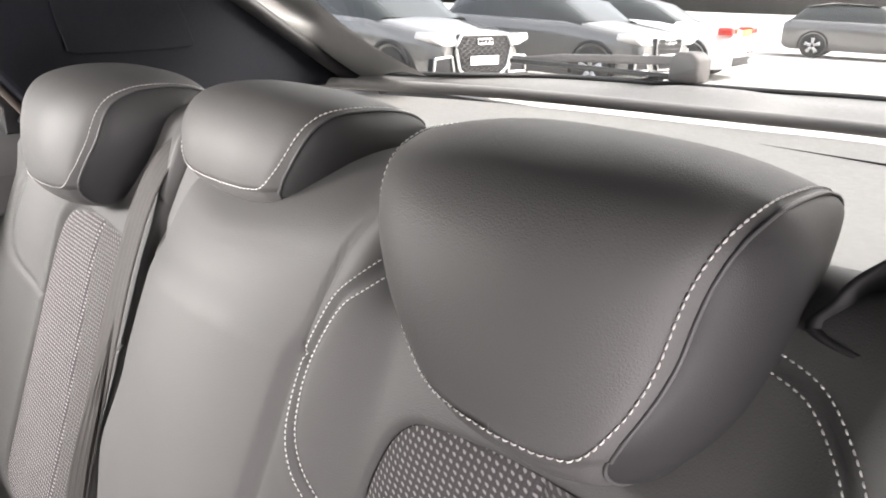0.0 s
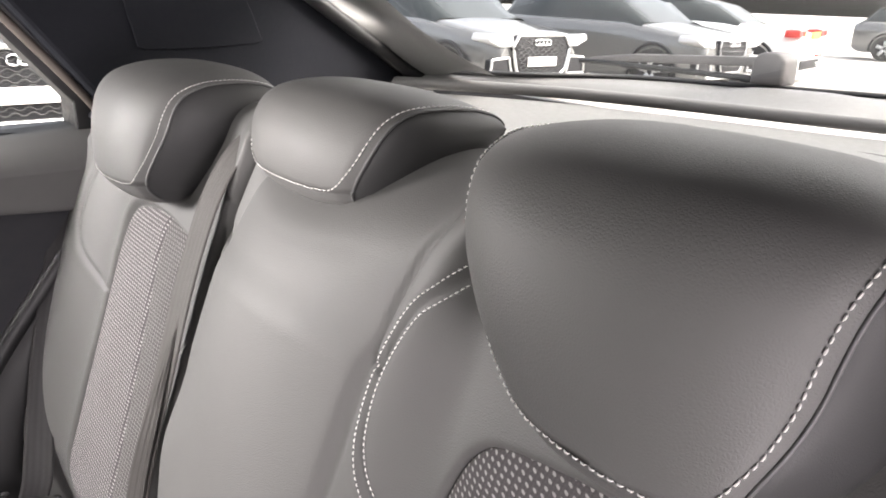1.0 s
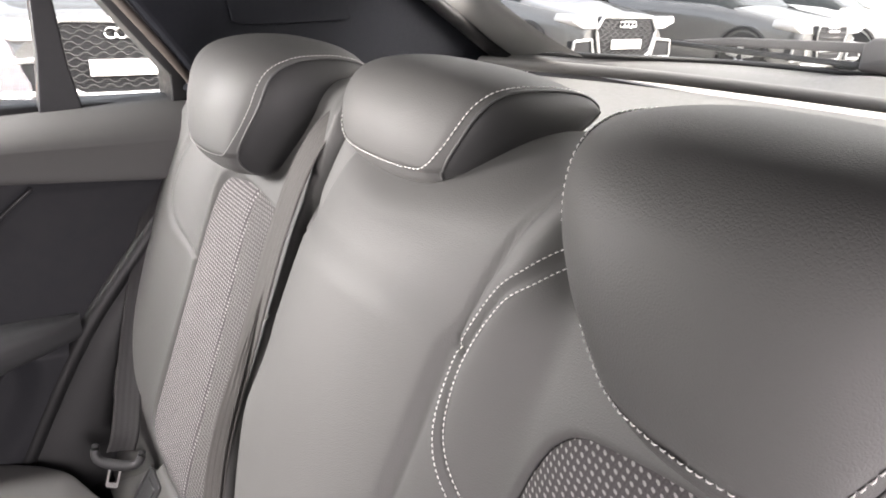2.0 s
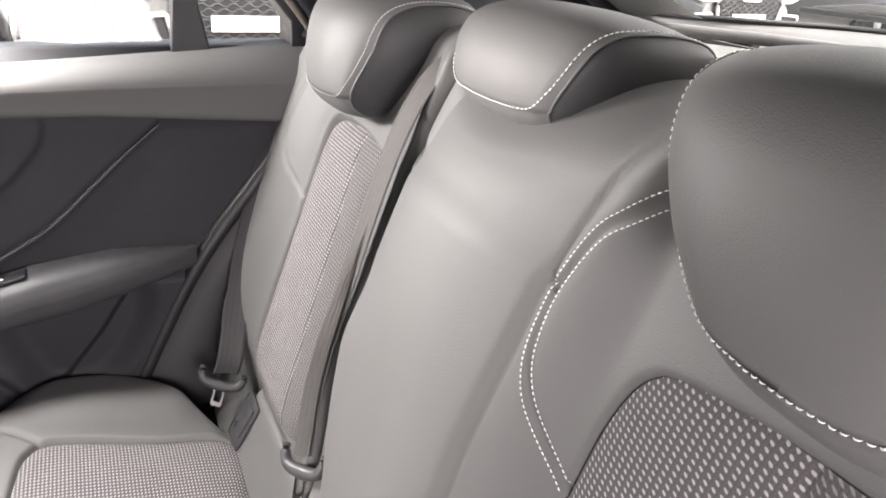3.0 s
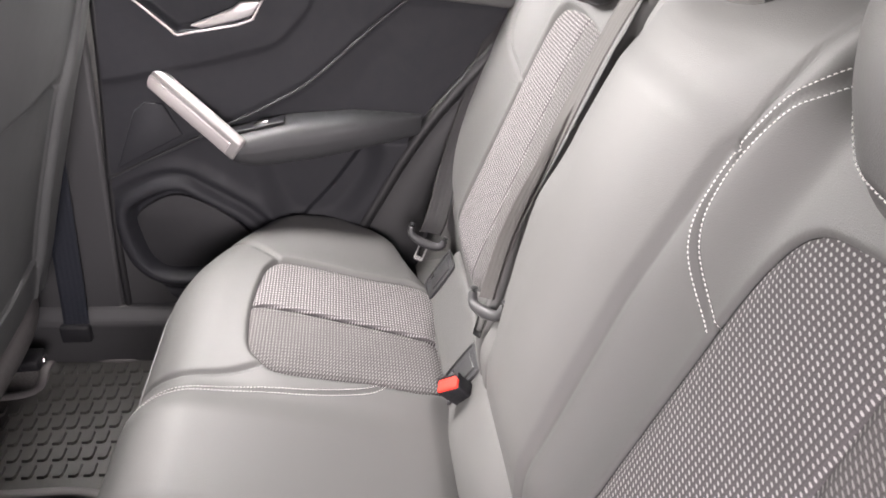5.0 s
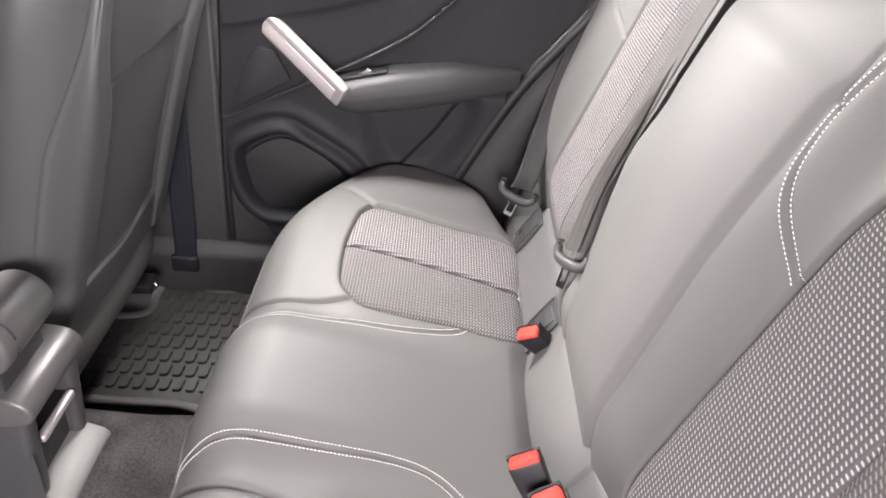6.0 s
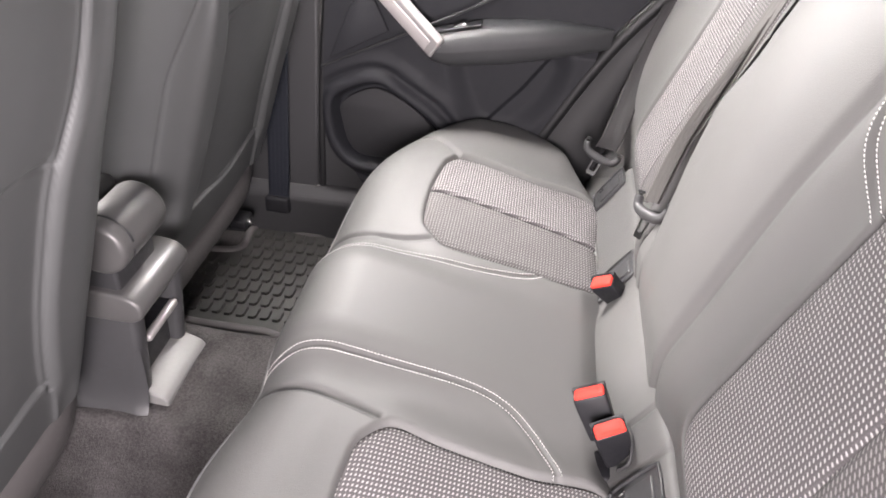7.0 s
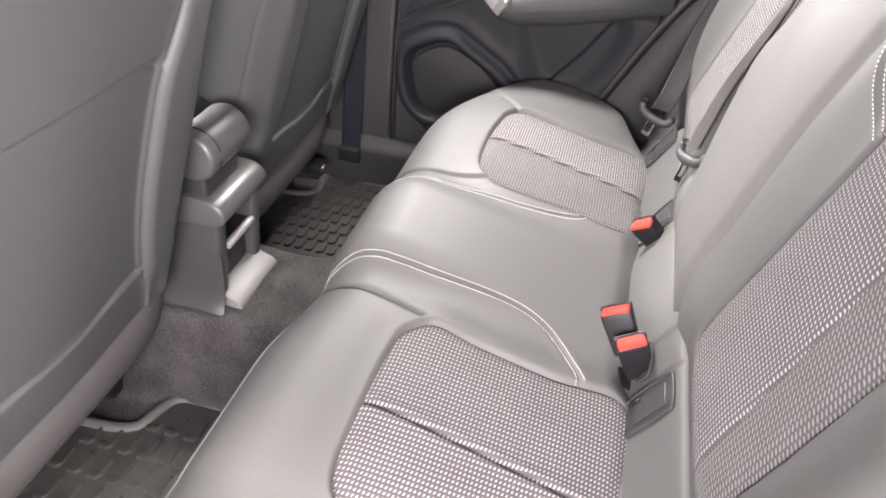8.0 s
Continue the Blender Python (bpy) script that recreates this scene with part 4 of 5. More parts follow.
# ---- far rear door ----
door = thing("door_1", "closed dark plastic rear door with silver pull and speaker", "car door", kind="structure")


def door_front(z):
    return lerp(z, [.45, .50, .55, .575, .60, .64, .677, .856, 1.13, 1.25], [-.29, -.31, -.346, -.378, -.396, -.408, -.411, -.402, -.380, -.375])


def door_rear(z):
    return lerp(z, [.45, .55, .70, .89, 1.095, 1.25], [-.06, -.01, .046, .147, .300, .345])


z, w = np.linspace(.46, 1.135, 170), np.linspace(0, 1, 190)
a, b = door_front(z), door_rear(z)
Y = a[:, None] + (b - a)[:, None] * w[None]
Z = np.broadcast_to(z[:, None], Y.shape)
ln = smooth([(.115, 1.118), (.07, 1.080), (.031, 1.044), (-.046, .973), (-.10, .938), (-.18, .895), (-.252, .860), (-.324, .824), (-.41, .780)], 80)
above = np.clip((Z - lerp(Y, ln[:, 0], ln[:, 1])) / .012, -1, 1)
D = np.full(Y.shape, -.628) + .0025 * above
spk = smooth([(-.394, .716), (-.341, .757), (-.290, .768), (-.251, .748), (-.215, .726), (-.171, .695), (-.135, .64), (-.15, .575), (-.29, .560), (-.355, .575), (-.390, .63)], 90, True)
ds = signed(Y, Z, spk)
D += .007 * np.exp(-((ds - .036) / .013) ** 2) + .016 * step(.024, .003, ds) - .036 * step(-.003, -.024, ds)
pk = smooth([(-.14, .86), (.05, .87), (.07, .80), (.0, .70), (-.10, .70)], 40, True)
D -= .018 * step(.02, -.03, signed(Y, Z, pk))
pl = np.clip((Y - lerp(Z, [.60, .703, .775, .836, .87], [-.16, -.067, -.007, .034, .06])) / .006, 0, 1) * step(.875, .855, Z)
D += .010 * pl
hb = np.array([(-.334, 1.110), (-.124, 1.108), (-.141, 1.079), (-.165, 1.069), (-.262, 1.049)])
D += .004 * step(.022, .012, signed(Y, Z, smooth([(-.42, 1.14), (-.08, 1.14), (-.10, 1.06), (-.17, 1.03), (-.27, 1.005), (-.42, .985)], 60, True)))
D -= .020 * step(.0, -.006, signed(Y, Z, hb))
sheet("panel", np.stack([D, Y, Z], -1), DOORSKIN, door, "dark grained plastic door panel", flip=True)
part("door_core", prism_bm([(-.41, .44), (-.07, .44), (.04, .70), (.29, 1.10), (.34, 1.225), (-.375, 1.215), (-.405, .67)], 'x', -.74, -.662), PLASTIC, door)
tube("accent_line", np.stack([np.full(80, -.6268), ln[:, 0], ln[:, 1]], 1), .0032, PLASTIC, door, sides=10)
# window ledge: a soft crest that widens towards the rear, over an undercut face
y = np.linspace(-.385, .335, 70)
low, mid, top = lerp(y, [-.4, -.18, .035, .29], [1.128, 1.136, 1.130, 1.111]), lerp(y, [-.4, -.18, .04, .33], [1.163, 1.170, 1.174, 1.175]), lerp(y, [-.4, -.18, .04, .34], [1.184, 1.196, 1.210, 1.230])
UP = np.array([smooth([(-.603, v, b), (-.6055, v, b + .3 * (t - b)), (-.618, v, b + .66 * (t - b)), (-.642, v, t - .003), (-.662, v, t), (-.690, v, t + .002)], 20) for v, b, t in zip(y, mid, top)])
DN = np.array([smooth([(-.630, v, a), (-.619, v, a + .002), (-.611, v, a + .008), (-.608, v, (a + b) / 2), (-.604, v, b - .005), (-.603, v, b)], 20) for v, a, b in zip(y, low, mid)])
sheet("window_ledge", UP, LEDGE, door, "light grey soft window ledge", flip=True)
sheet("ledge_face", DN, LEDGE, door, "soft undercut face of the ledge", flip=True)
# armrest
ya = np.linspace(-.215, .150, 60)
ring = np.linspace(0, 2 * np.pi, 36, endpoint=False)
A = np.empty((60, 37, 3))
for k, yy in enumerate(ya):
    v = (yy + .215) / .365
    zt, zb = lerp(v, [0, .1, .2, .36, .66, 1], [.872, .886, .897, .911, .922, .917]), lerp(v, [0, .08, .2, .48, 1], [.852, .833, .824, .838, .880])
    dep = .062 * step(-.05, .12, v) * (1 - .25 * v - .70 * v ** 4) + .003
    for j, t in enumerate(np.r_[ring, ring[0]]):
        cz, hz = (zt + zb) / 2, (zt - zb) / 2
        ct, st = math.cos(t), math.sin(t)
        A[k, j] = (-.625 + dep * np.sign(ct) * abs(ct) ** .6, yy, cz + hz * np.sign(st) * abs(st) ** .75)
sheet("armrest", A, ARMREST, door, "soft grey door armrest", flip=True)
part("window_switch", prism_bm([(-.182, .884), (-.092, .9085), (-.092, .9130), (-.180, .8895)], 'x', -.616, -.586, .002), PLASTIC_BLACK, door)
part("switch_key", prism_bm([(-.146, .896), (-.122, .9035), (-.119, .9085), (-.128, .910), (-.145, .9005)], 'x', -.606, -.595, .0015), CHROME, door)
# silver pull
pa, pb = np.array([-.640, -.326, .978]), np.array([-.566, -.178, .872])
ax = pb - pa
m = frame_of(ax, (.25, .60, .75), pa)
pull = part("door_pull", prism_bm([(-.022, -.010), (-.024, .0), (-.018, .009), (.018, .009), (.024, .0), (.022, -.010)], 'z', -.012, np.linalg.norm(ax) + .012, .005), SILVER, door, "satin silver pull handle")
pull.matrix_world = m
inl = part("inlay", box_bm(-.0165, .0070, .0080, .0104, .016, np.linalg.norm(ax) - .004, .0018), INLAY, pull, "matt inlay strip")
fo = part("pull_foot", box_bm(-.658, -.625, -.325, -.285, .945, .990, .008), PLASTIC, door)
# handle bezel, lever
bez = np.array([(-.337, 1.112), (-.121, 1.110), (-.139, 1.076), (-.165, 1.066), (-.262, 1.046)])
bz = np.vstack([bez, bez[:1]])
tube("handle_bezel", np.array([(-.6155, *p) for p in smooth(np.vstack([np.linspace(a, b, 6, endpoint=False) for a, b in zip(bz[:-1], bz[1:])]), 90, True)]), .0019, INLAY, door, "satin handle surround", closed=True)
part("door_lever", prism_bm([(-.241, 1.060), (-.172, 1.090), (-.158, 1.102), (-.128, 1.105), (-.125, 1.100), (-.142, 1.080), (-.170, 1.070), (-.223, 1.056)], 'x', -.634, -.622, .003), SILVER, door, "satin silver door lever")
part("handle_cup", prism_bm([(-.330, 1.110), (-.124, 1.108), (-.142, 1.078), (-.262, 1.048)], 'x', -.652, -.646), PLASTIC_BLACK, door)
# speaker
gr = smooth([(-.374, .700), (-.322, .735), (-.277, .735), (-.210, .696), (-.172, .65), (-.19, .60), (-.31, .580), (-.355, .601), (-.374, .66)], 50, True)
part("speaker_grille", prism_bm([tuple(p) for p in gr], 'x', -.652, -.641, .003), GRILLE, door, "black speaker grille")
part("tweeter_panel", prism_bm([(-.392, .800), (-.350, .910), (-.330, .927), (-.300, .925), (-.272, .868)], 'x', -.632, -.6205, .003), DOORSKIN, door)


# ---- car shell round the cabin ----
def wall(name, outline, axis, a, b, material, label, bevel=0.0):
    return tagged(part(name, prism_bm(outline, axis, a, b, bevel), material, None, smooth=False), label, "car body", kind="structure")


wall("trim_side", [(.30, 1.10), (.36, 1.24), (.56, 1.28), (.60, .40), (-.06, .40), (.04, .69), (.145, .885)], 'x', -.72, -.640, PLASTIC, "dark grey side trim behind the far door")
wall("trim_side_near", [(.36, 1.24), (.60, 1.28), (.60, .40), (.10, .40), (.20, .80)], 'x', .655, .72, PLASTIC, "dark grey side trim at the open door")
tube("door_seal", smooth([(-.632, -.04, .50), (-.632, .056, .70), (-.632, .158, .888), (-.632, .312, 1.095), (-.632, .352, 1.22)], 40), .015, SEAL, None, sides=8)
tagged(bpy.data.objects["door_seal"], "black rubber seal along the far door edge", "door seal", kind="structure")
tube("door_seal", smooth([(-.634, -.418, .47), (-.634, -.414, .70), (-.634, -.392, 1.0), (-.634, -.384, 1.22)], 30), .008, SEAL, None, sides=8)
tagged(bpy.data.objects["door_seal.001"], "black rubber seal along the far pillar", "door seal", kind="structure")
wall("pillar_far", [(-.428, .45), (-.40, 1.22), (-.38, 1.56), (-.50, 1.56), (-.56, 1.22), (-.60, .45)], 'x', -.70, -.625, PLASTIC_GREY, "grey plastic centre pillar on the far side", .008)
wall("pillar_near", [(-.428, .45), (-.40, 1.22), (-.38, 1.56), (-.50, 1.56), (-.56, 1.22), (-.60, .45)], 'x', .66, .72, PLASTIC_GREY, "grey plastic centre pillar at the open door", .008)
wall("pillar_foot", [(-.432, .44), (-.25, .44), (-.29, .505), (-.342, .553), (-.385, .598), (-.402, .645), (-.410, .72), (-.432, .72)], 'x', -.70, -.632, PLASTIC_GREY, "grey plastic foot of the far centre pillar", .006)
wall("sill_far", [(-.70, .30), (-.615, .30), (-.605, .47), (-.625, .50), (-.70, .50)], 'y', -1.9, -.02, PLASTIC_GREY, "grey plastic door sill cover on the far side", .01)
wall("sill_near", [(.625, .30), (.75, .30), (.75, .43), (.64, .44), (.625, .42)], 'y', -1.9, .05, PLASTIC_GREY, "grey plastic door sill cover at the open door", .01)
# window frame, divider and quarter light of the far door
wall("window_frame", [(.318, 1.225), (.345, 1.225), (.345, 1.29), (.235, 1.42), (.17, 1.49), (-.38, 1.49), (-.38, 1.465), (.155, 1.465), (.205, 1.405), (.318, 1.265)], 'x', -.715, -.640, SEAL, "black window frame of the far door", .003)
wall("window_divider", [(.141, 1.215), (.199, 1.215), (.186, 1.28), (.168, 1.475), (.152, 1.475), (.148, 1.29)], 'x', -.685, -.655, PLASTIC_BLACK, "black upright between the far window panes", .003)
pane = obj("window_1", [(-.69, -.39, 1.20), (-.69, .19, 1.20), (-.69, .185, 1.47), (-.69, -.38, 1.47)], [(0, 1, 2, 3)], GLASS)
pane.visible_shadow = False
tagged(pane, "clear side window of the far rear door", "window", kind="structure")
pane = obj("window_2", [(-.688, .19, 1.20), (-.688, .34, 1.20), (-.688, .34, 1.29), (-.688, .185, 1.47)], [(0, 1, 2, 3)], GLASS)
pane.visible_shadow = False
tagged(pane, "small fixed pane behind the far rear window", "window", kind="structure")
# rear pillar, roof and tailgate
wall("pillar_rear_far", [(.33, 1.24), (.35, 1.262), (.245, 1.40), (.16, 1.50), (.16, 1.60), (.40, 1.60), (.684, 1.419), (.930, 1.272), (.60, 1.255)], 'x', -.70, -.612, HEADLINER, "black rear pillar trim on the far side", .01)
wall("pillar_rear_near", [(.36, 1.26), (.245, 1.40), (.16, 1.50), (.16, 1.60), (.40, 1.60), (.684, 1.419), (.930, 1.272), (.60, 1.255)], 'x', .655, .72, HEADLINER, "black rear pillar trim at the open door", .01)
rim = tube("window_surround", smooth([(-.655, .345, 1.236), (-.632, .340, 1.262), (-.630, .232, 1.396), (-.630, .165, 1.475)], 40), .006, BROWN, None, sides=8)
tagged(rim, "brown-grey window surround strip", "trim", kind="structure")
panel = [(.395, 1.452), (.405, 1.352), (.425, 1.338), (.585, 1.345), (.600, 1.356), (.560, 1.440), (.470, 1.500)]
wall("pillar_panel", smooth(panel, 40, True), 'x', -.614, -.6085, HEADLINER, "dark cover panel set in the far rear pillar", .002)
tube("tailgate_seal", smooth([(-.606, .42, 1.585), (-.606, .684, 1.424), (-.604, .80, 1.352), (-.600, .918, 1.282), (-.57, .99, 1.270)], 40), .013, SEAL, None, sides=8)
tagged(bpy.data.objects["tailgate_seal"], "black rubber tailgate seal", "door seal", kind="structure")
Q = np.array([[(-.605, .45, 1.58), (-.62, .60, 1.56), (-.60, .68, 1.55)], [(-.605, .700, 1.418), (-.63, .77, 1.43), (-.585, .82, 1.425)], [(-.600, .82, 1.345), (-.57, .86, 1.365), (-.505, .885, 1.350)], [(-.595, .94, 1.275), (-.50, .94, 1.300), (-.398, .925, 1.302)]])
S4 = np.array([smooth(r, 14) for r in np.transpose(np.array([smooth(Q[:, j], 30) for j in range(3)]), (1, 0, 2))])
tagged(sheet("tailgate_pillar", S4, SHELF_DARK, None), "dark grey tailgate side trim", "car body", kind="structure")
ridge = smooth([(-.66, .86, 1.268), (-.587, .885, 1.272), (-.36, .985, 1.277), (-.18, 1.045, 1.278), (.08, 1.110, 1.278), (.266, 1.155, 1.278), (.50, 1.17, 1.275), (.66, 1.16, 1.27)], 80)
front_edge = np.stack([ridge[:, 0], np.full(80, .44), np.full(80, 1.215)], 1)
V = np.linspace(0, 1, 40)[:, None, None]
SH = front_edge[None] * (1 - V) + (ridge - [0, .03, .012])[None] * V
tagged(sheet("parcel_shelf", SH, SHELF, None, flip=True), "light grey parcel shelf behind the headrests", "shelf", kind="structure")
base = smooth([(-.62, .93, 1.288), (-.44, .985, 1.296), (-.30, 1.165, 1.297), (-.12, 1.25, 1.297), (.03, 1.31, 1.297), (.20, 1.385, 1.297), (.45, 1.40, 1.296), (.66, 1.38, 1.29)], 80)
lip = []
for t in np.linspace(0, 1, 16):
    q = ridge * (1 - t) + base * t
    q = q + np.array([0, 0, 1.0]) * (-.020 * math.sin(math.pi * min(1, t * 1.6)) * (1 - t))
    hump = np.exp(-((q[:, 0] + .02) / .11) ** 4) * math.sin(math.pi * min(1, t * 1.1)) * .020
    q = q + np.stack([np.zeros(80), np.zeros(80), hump], 1)
    lip.append(q)
tagged(sheet("tailgate_trim", np.array(lip), SHELF_DARK, None, flip=True), "grey tailgate trim below the rear window", "car body", kind="structure")
tube("shelf_edge", ridge + [0, 0, .002], .010, SHELF, None, sides=12)
tagged(bpy.data.objects["shelf_edge"], "rounded grey rear edge of the shelf", "trim", kind="structure")
tube("window_seal", base + [0, .0, .003], .005, SEAL, None, sides=8)
tagged(bpy.data.objects["window_seal"], "black lower seal of the rear window", "door seal", kind="structure")
up = np.stack([base[:, 0] * .92, np.full(80, .74), np.full(80, 1.545)], 1)
pane = sheet("window_3", np.stack([base, up]), GLASS, None, flip=True)
pane.visible_shadow = False
tagged(pane, "sloping rear window of the tailgate", "window", kind="structure")
wall("tailgate_lower", [(.88, .35), (.93, .35), (1.10, 1.25), (1.02, 1.26)], 'x', -.62, .66, PLASTIC, "dark inner tailgate below the shelf")
wiper = thing("rear_wiper", "dark rear wiper arm and blade resting on the window", "wiper")
wiper.location = (-.058, -.05, -.003)
part("arm", prism_bm([(-.40, 1.325), (-.30, 1.338), (-.05, 1.352), (.0, 1.352), (.0, 1.338), (-.05, 1.336), (-.40, 1.318)], 'y', 1.295, 1.315, .003), RIM_GREY, wiper)
part("pivot", prism_bm([(-.045, 1.310), (-.045, 1.352), (-.030, 1.362), (-.005, 1.362), (.010, 1.352), (.010, 1.310)], 'y', 1.27, 1.32, .006), RIM_GREY, wiper)
part("blade", box_bm(-.42, -.05, 1.285, 1.297, 1.312, 1.322, .003), SEAL, wiper)
wall("roof", [(-.66, 1.50), (-.60, 1.555), (-.40, 1.585), (.40, 1.585), (.60, 1.555), (.69, 1.50), (.74, 1.50), (.62, 1.61), (-.62, 1.61), (-.72, 1.50)], 'y', -1.25, .46, HEADLINER, "dark headliner under the roof")
wall("roof_rear", [(-.58, 1.545), (.58, 1.545), (.58, 1.60), (-.58, 1.60)], 'y', .46, .74, HEADLINER, "dark headliner over the luggage bay")
# unseen slab, added to keep sky and sun out of the open side
wall("side_light_blocker", [(-4.0, .20), (3.0, .20), (3.0, 4.2), (-4.0, 4.2)], 'x', 2.1, 2.2, BLOCKER, "unseen dark slab added beside the open door to block skylight")
# front half of the cabin, out of sight
pane = obj("window_4", [(-.60, -1.25, 1.57), (.62, -1.25, 1.57), (.68, -2.0, 1.05), (-.68, -2.0, 1.05)], [(0, 1, 2, 3)], GLASS)
pane.visible_shadow = False
tagged(pane, "sloping clear windscreen", "window", kind="structure")
wall("bulkhead", [(-.70, .30), (.72, .30), (.72, 1.05), (-.70, 1.05)], 'y', -1.95, -1.90, PLASTIC, "dark dashboard wall closing the cabin in front")
wall("front_door_far", [(-1.90, .45), (-.62, .45), (-.585, 1.20), (-1.90, 1.12)], 'x', -.72, -.67, PLASTIC, "dark closed front door on the far side")
wall("front_door_near", [(-1.90, .45), (-.62, .45), (-.585, 1.20), (-1.90, 1.12)], 'x', .68, .72, PLASTIC, "dark closed front door on the open side")

# ---- cabin floor and mats ----
X, Y = np.meshgrid(np.linspace(-.68, .70, 160), np.linspace(-1.9, -.15, 160), indexing='ij')
Zf = .352 + .180 * step(-.255, -.08, X) * step(.165, .110, X) + 0.04 * step(-.72, -.90, Y) * step(.10, .25, np.abs(X - .01))
Zf += .004 * np.sin(X * 31 + Y * 17) * np.cos(Y * 23)
tagged(sheet("floor", np.stack([X, Y, Zf], -1), CARPET, None), "dark grey carpet over the cabin floor and tunnel", "carpet", kind="structure")
tagged(part("floor_pan", box_bm(-.72, .74, -1.95, .95, .28, .31), PLASTIC, None, smooth=False), "car floor pan", "car body", kind="structure")
tagged(part("bay_floor", box_bm(-.66, .68, .30, .95, .40, .45), CARPET, None, smooth=False), "carpeted luggage bay floor", "carpet", kind="structure")


def floor_mat(outline, x0, x1, label, size=1.0):
    root = thing("floor_mat", label, "floor mat", "floor mats")
    o = smooth(outline, 120, True)
    part("base", prism_bm([tuple(p) for p in o], 'z', .358, .368, .002), RUBBER, root)
    tube("rim", np.stack([o[:, 0], o[:, 1], np.full(120, .369)], 1), .010, RIM_GREY, root, "paler raised rim", closed=True, flat=.6)
    V, Fc = [], []
    rib = [(-.0085, .0150), (-.0085, -.0090), (-.0040, -.0150), (.0075, -.0150), (.0095, -.0120), (.0095, -.0095), (-.0020, -.0095), (-.0045, -.0070), (-.0045, .0150)]
    for i in range(-1, 13):
        for j in range(0, 18):
            cx, cy = x0 + .0385 * size * i, -.725 + .0250 * size * j + (.0125 * size if i % 2 else 0)
            if signed(np.array([cx]), np.array([cy]), o)[0] > -.019:
                continue
            base, n = len(V), len(rib)
            for zt, sc in ((.366, 1.0), (.3735, .90)):
                V += [(cx - b * sc * size, cy - a * sc * size, zt) for a, b in rib]
            Fc.append(tuple(base + n + k for k in range(n)))
            Fc += [(base + k, base + (k + 1) % n, base + n + (k + 1) % n, base + n + k) for k in range(n)]
    tagged(obj("tread", V, Fc, RUBBER, root, "raised rubber tread blocks", smooth=False), kind="stuff")


floor_mat([(-.61, -.30), (-.615, -.45), (-.632, -.560), (-.60, -.585), (-.54, -.580), (-.515, -.60), (-.50, -.680), (-.45, -.700), (-.36, -.70), (-.29, -.67), (-.272, -.60), (-.272, -.45), (-.275, -.30)], -.625, -.26, "black rubber mat with raised tread in the far footwell")
floor_mat([(.60, -.30), (.61, -.50), (.61, -.68), (.40, -.69), (.27, -.690), (.243, -.665), (.237, -.60), (.222, -.565), (.185, -.553), (.150, -.530), (.146, -.45), (.15, -.30)], .155, .60, "black rubber mat with raised tread in the near footwell", 1.35)

belt = thing("seat_belt", "black front seat belt running down the far pillar", "seat belt")
path = smooth([(-.612, -.470, 1.30), (-.610, -.482, 1.05), (-.608, -.498, .78), (-.606, -.512, .50), (-.606, -.516, .455)], 40)
ribbon("webbing", path, [(0, 1, 0)], .047, WEB_BLACK, belt)
part("anchor", box_bm(-.622, -.592, -.545, -.488, .430, .470, .006), PLASTIC_BLACK, belt, "black belt anchor cover")
latch = thing("backrest_latch", "dark plastic backrest release with a bright lever, on the shoulder", "latch")
hs = np.array([(.430, .392, 1.284), (.437, .396, 1.300), (.447, .400, 1.318), (.468, .404, 1.336), (.50, .41, 1.343), (.53, .40, 1.330), (.535, .39, 1.300), (.50, .384, 1.283), (.465, .384, 1.279)])
loop3 = smooth(hs, 60, True)
loop3 = loop3.mean(0) + (loop3 - loop3.mean(0)) * .96 + np.array([.005, .002, -.003])
mid3 = loop3.mean(0)
rings = [loop3 + np.array([0, .03, -.012]), loop3, loop3 * .96 + mid3 * .04 + np.array([0, -.006, .003]), loop3 * .86 + mid3 * .14 + np.array([0, -.007, .003]), loop3 * .78 + mid3 * .22 + np.array([0, .010, -.004]), loop3 * .05 + mid3 * .95 + np.array([0, .014, -.005])]
sheet("housing", np.array(rings), PLASTIC, latch, "dark rounded housing")
part("lever", prism_bm([(.470, 1.302), (.477, 1.314), (.490, 1.326), (.520, 1.330), (.524, 1.322), (.508, 1.313), (.495, 1.304), (.484, 1.299)], 'y', .383, .398, .003), SILVER, latch, "bright release lever")
# no hole is cut: a solid black chip gives the opening's darkness
part("recess", prism_bm([(.484, 1.304), (.512, 1.315), (.508, 1.301)], 'y', .3815, .384), PLASTIC_BLACK, latch, "black chip painted as the dark opening by the lever")


# ---- outside: car park ----
GZ = 0.20
tagged(obj("ground", [(-300, -300, GZ), (300, -300, GZ), (300, 300, GZ), (-300, 300, GZ)], [(0, 1, 2, 3)], ASPHALT), "pale sunlit asphalt of the car park", "ground", kind="structure")


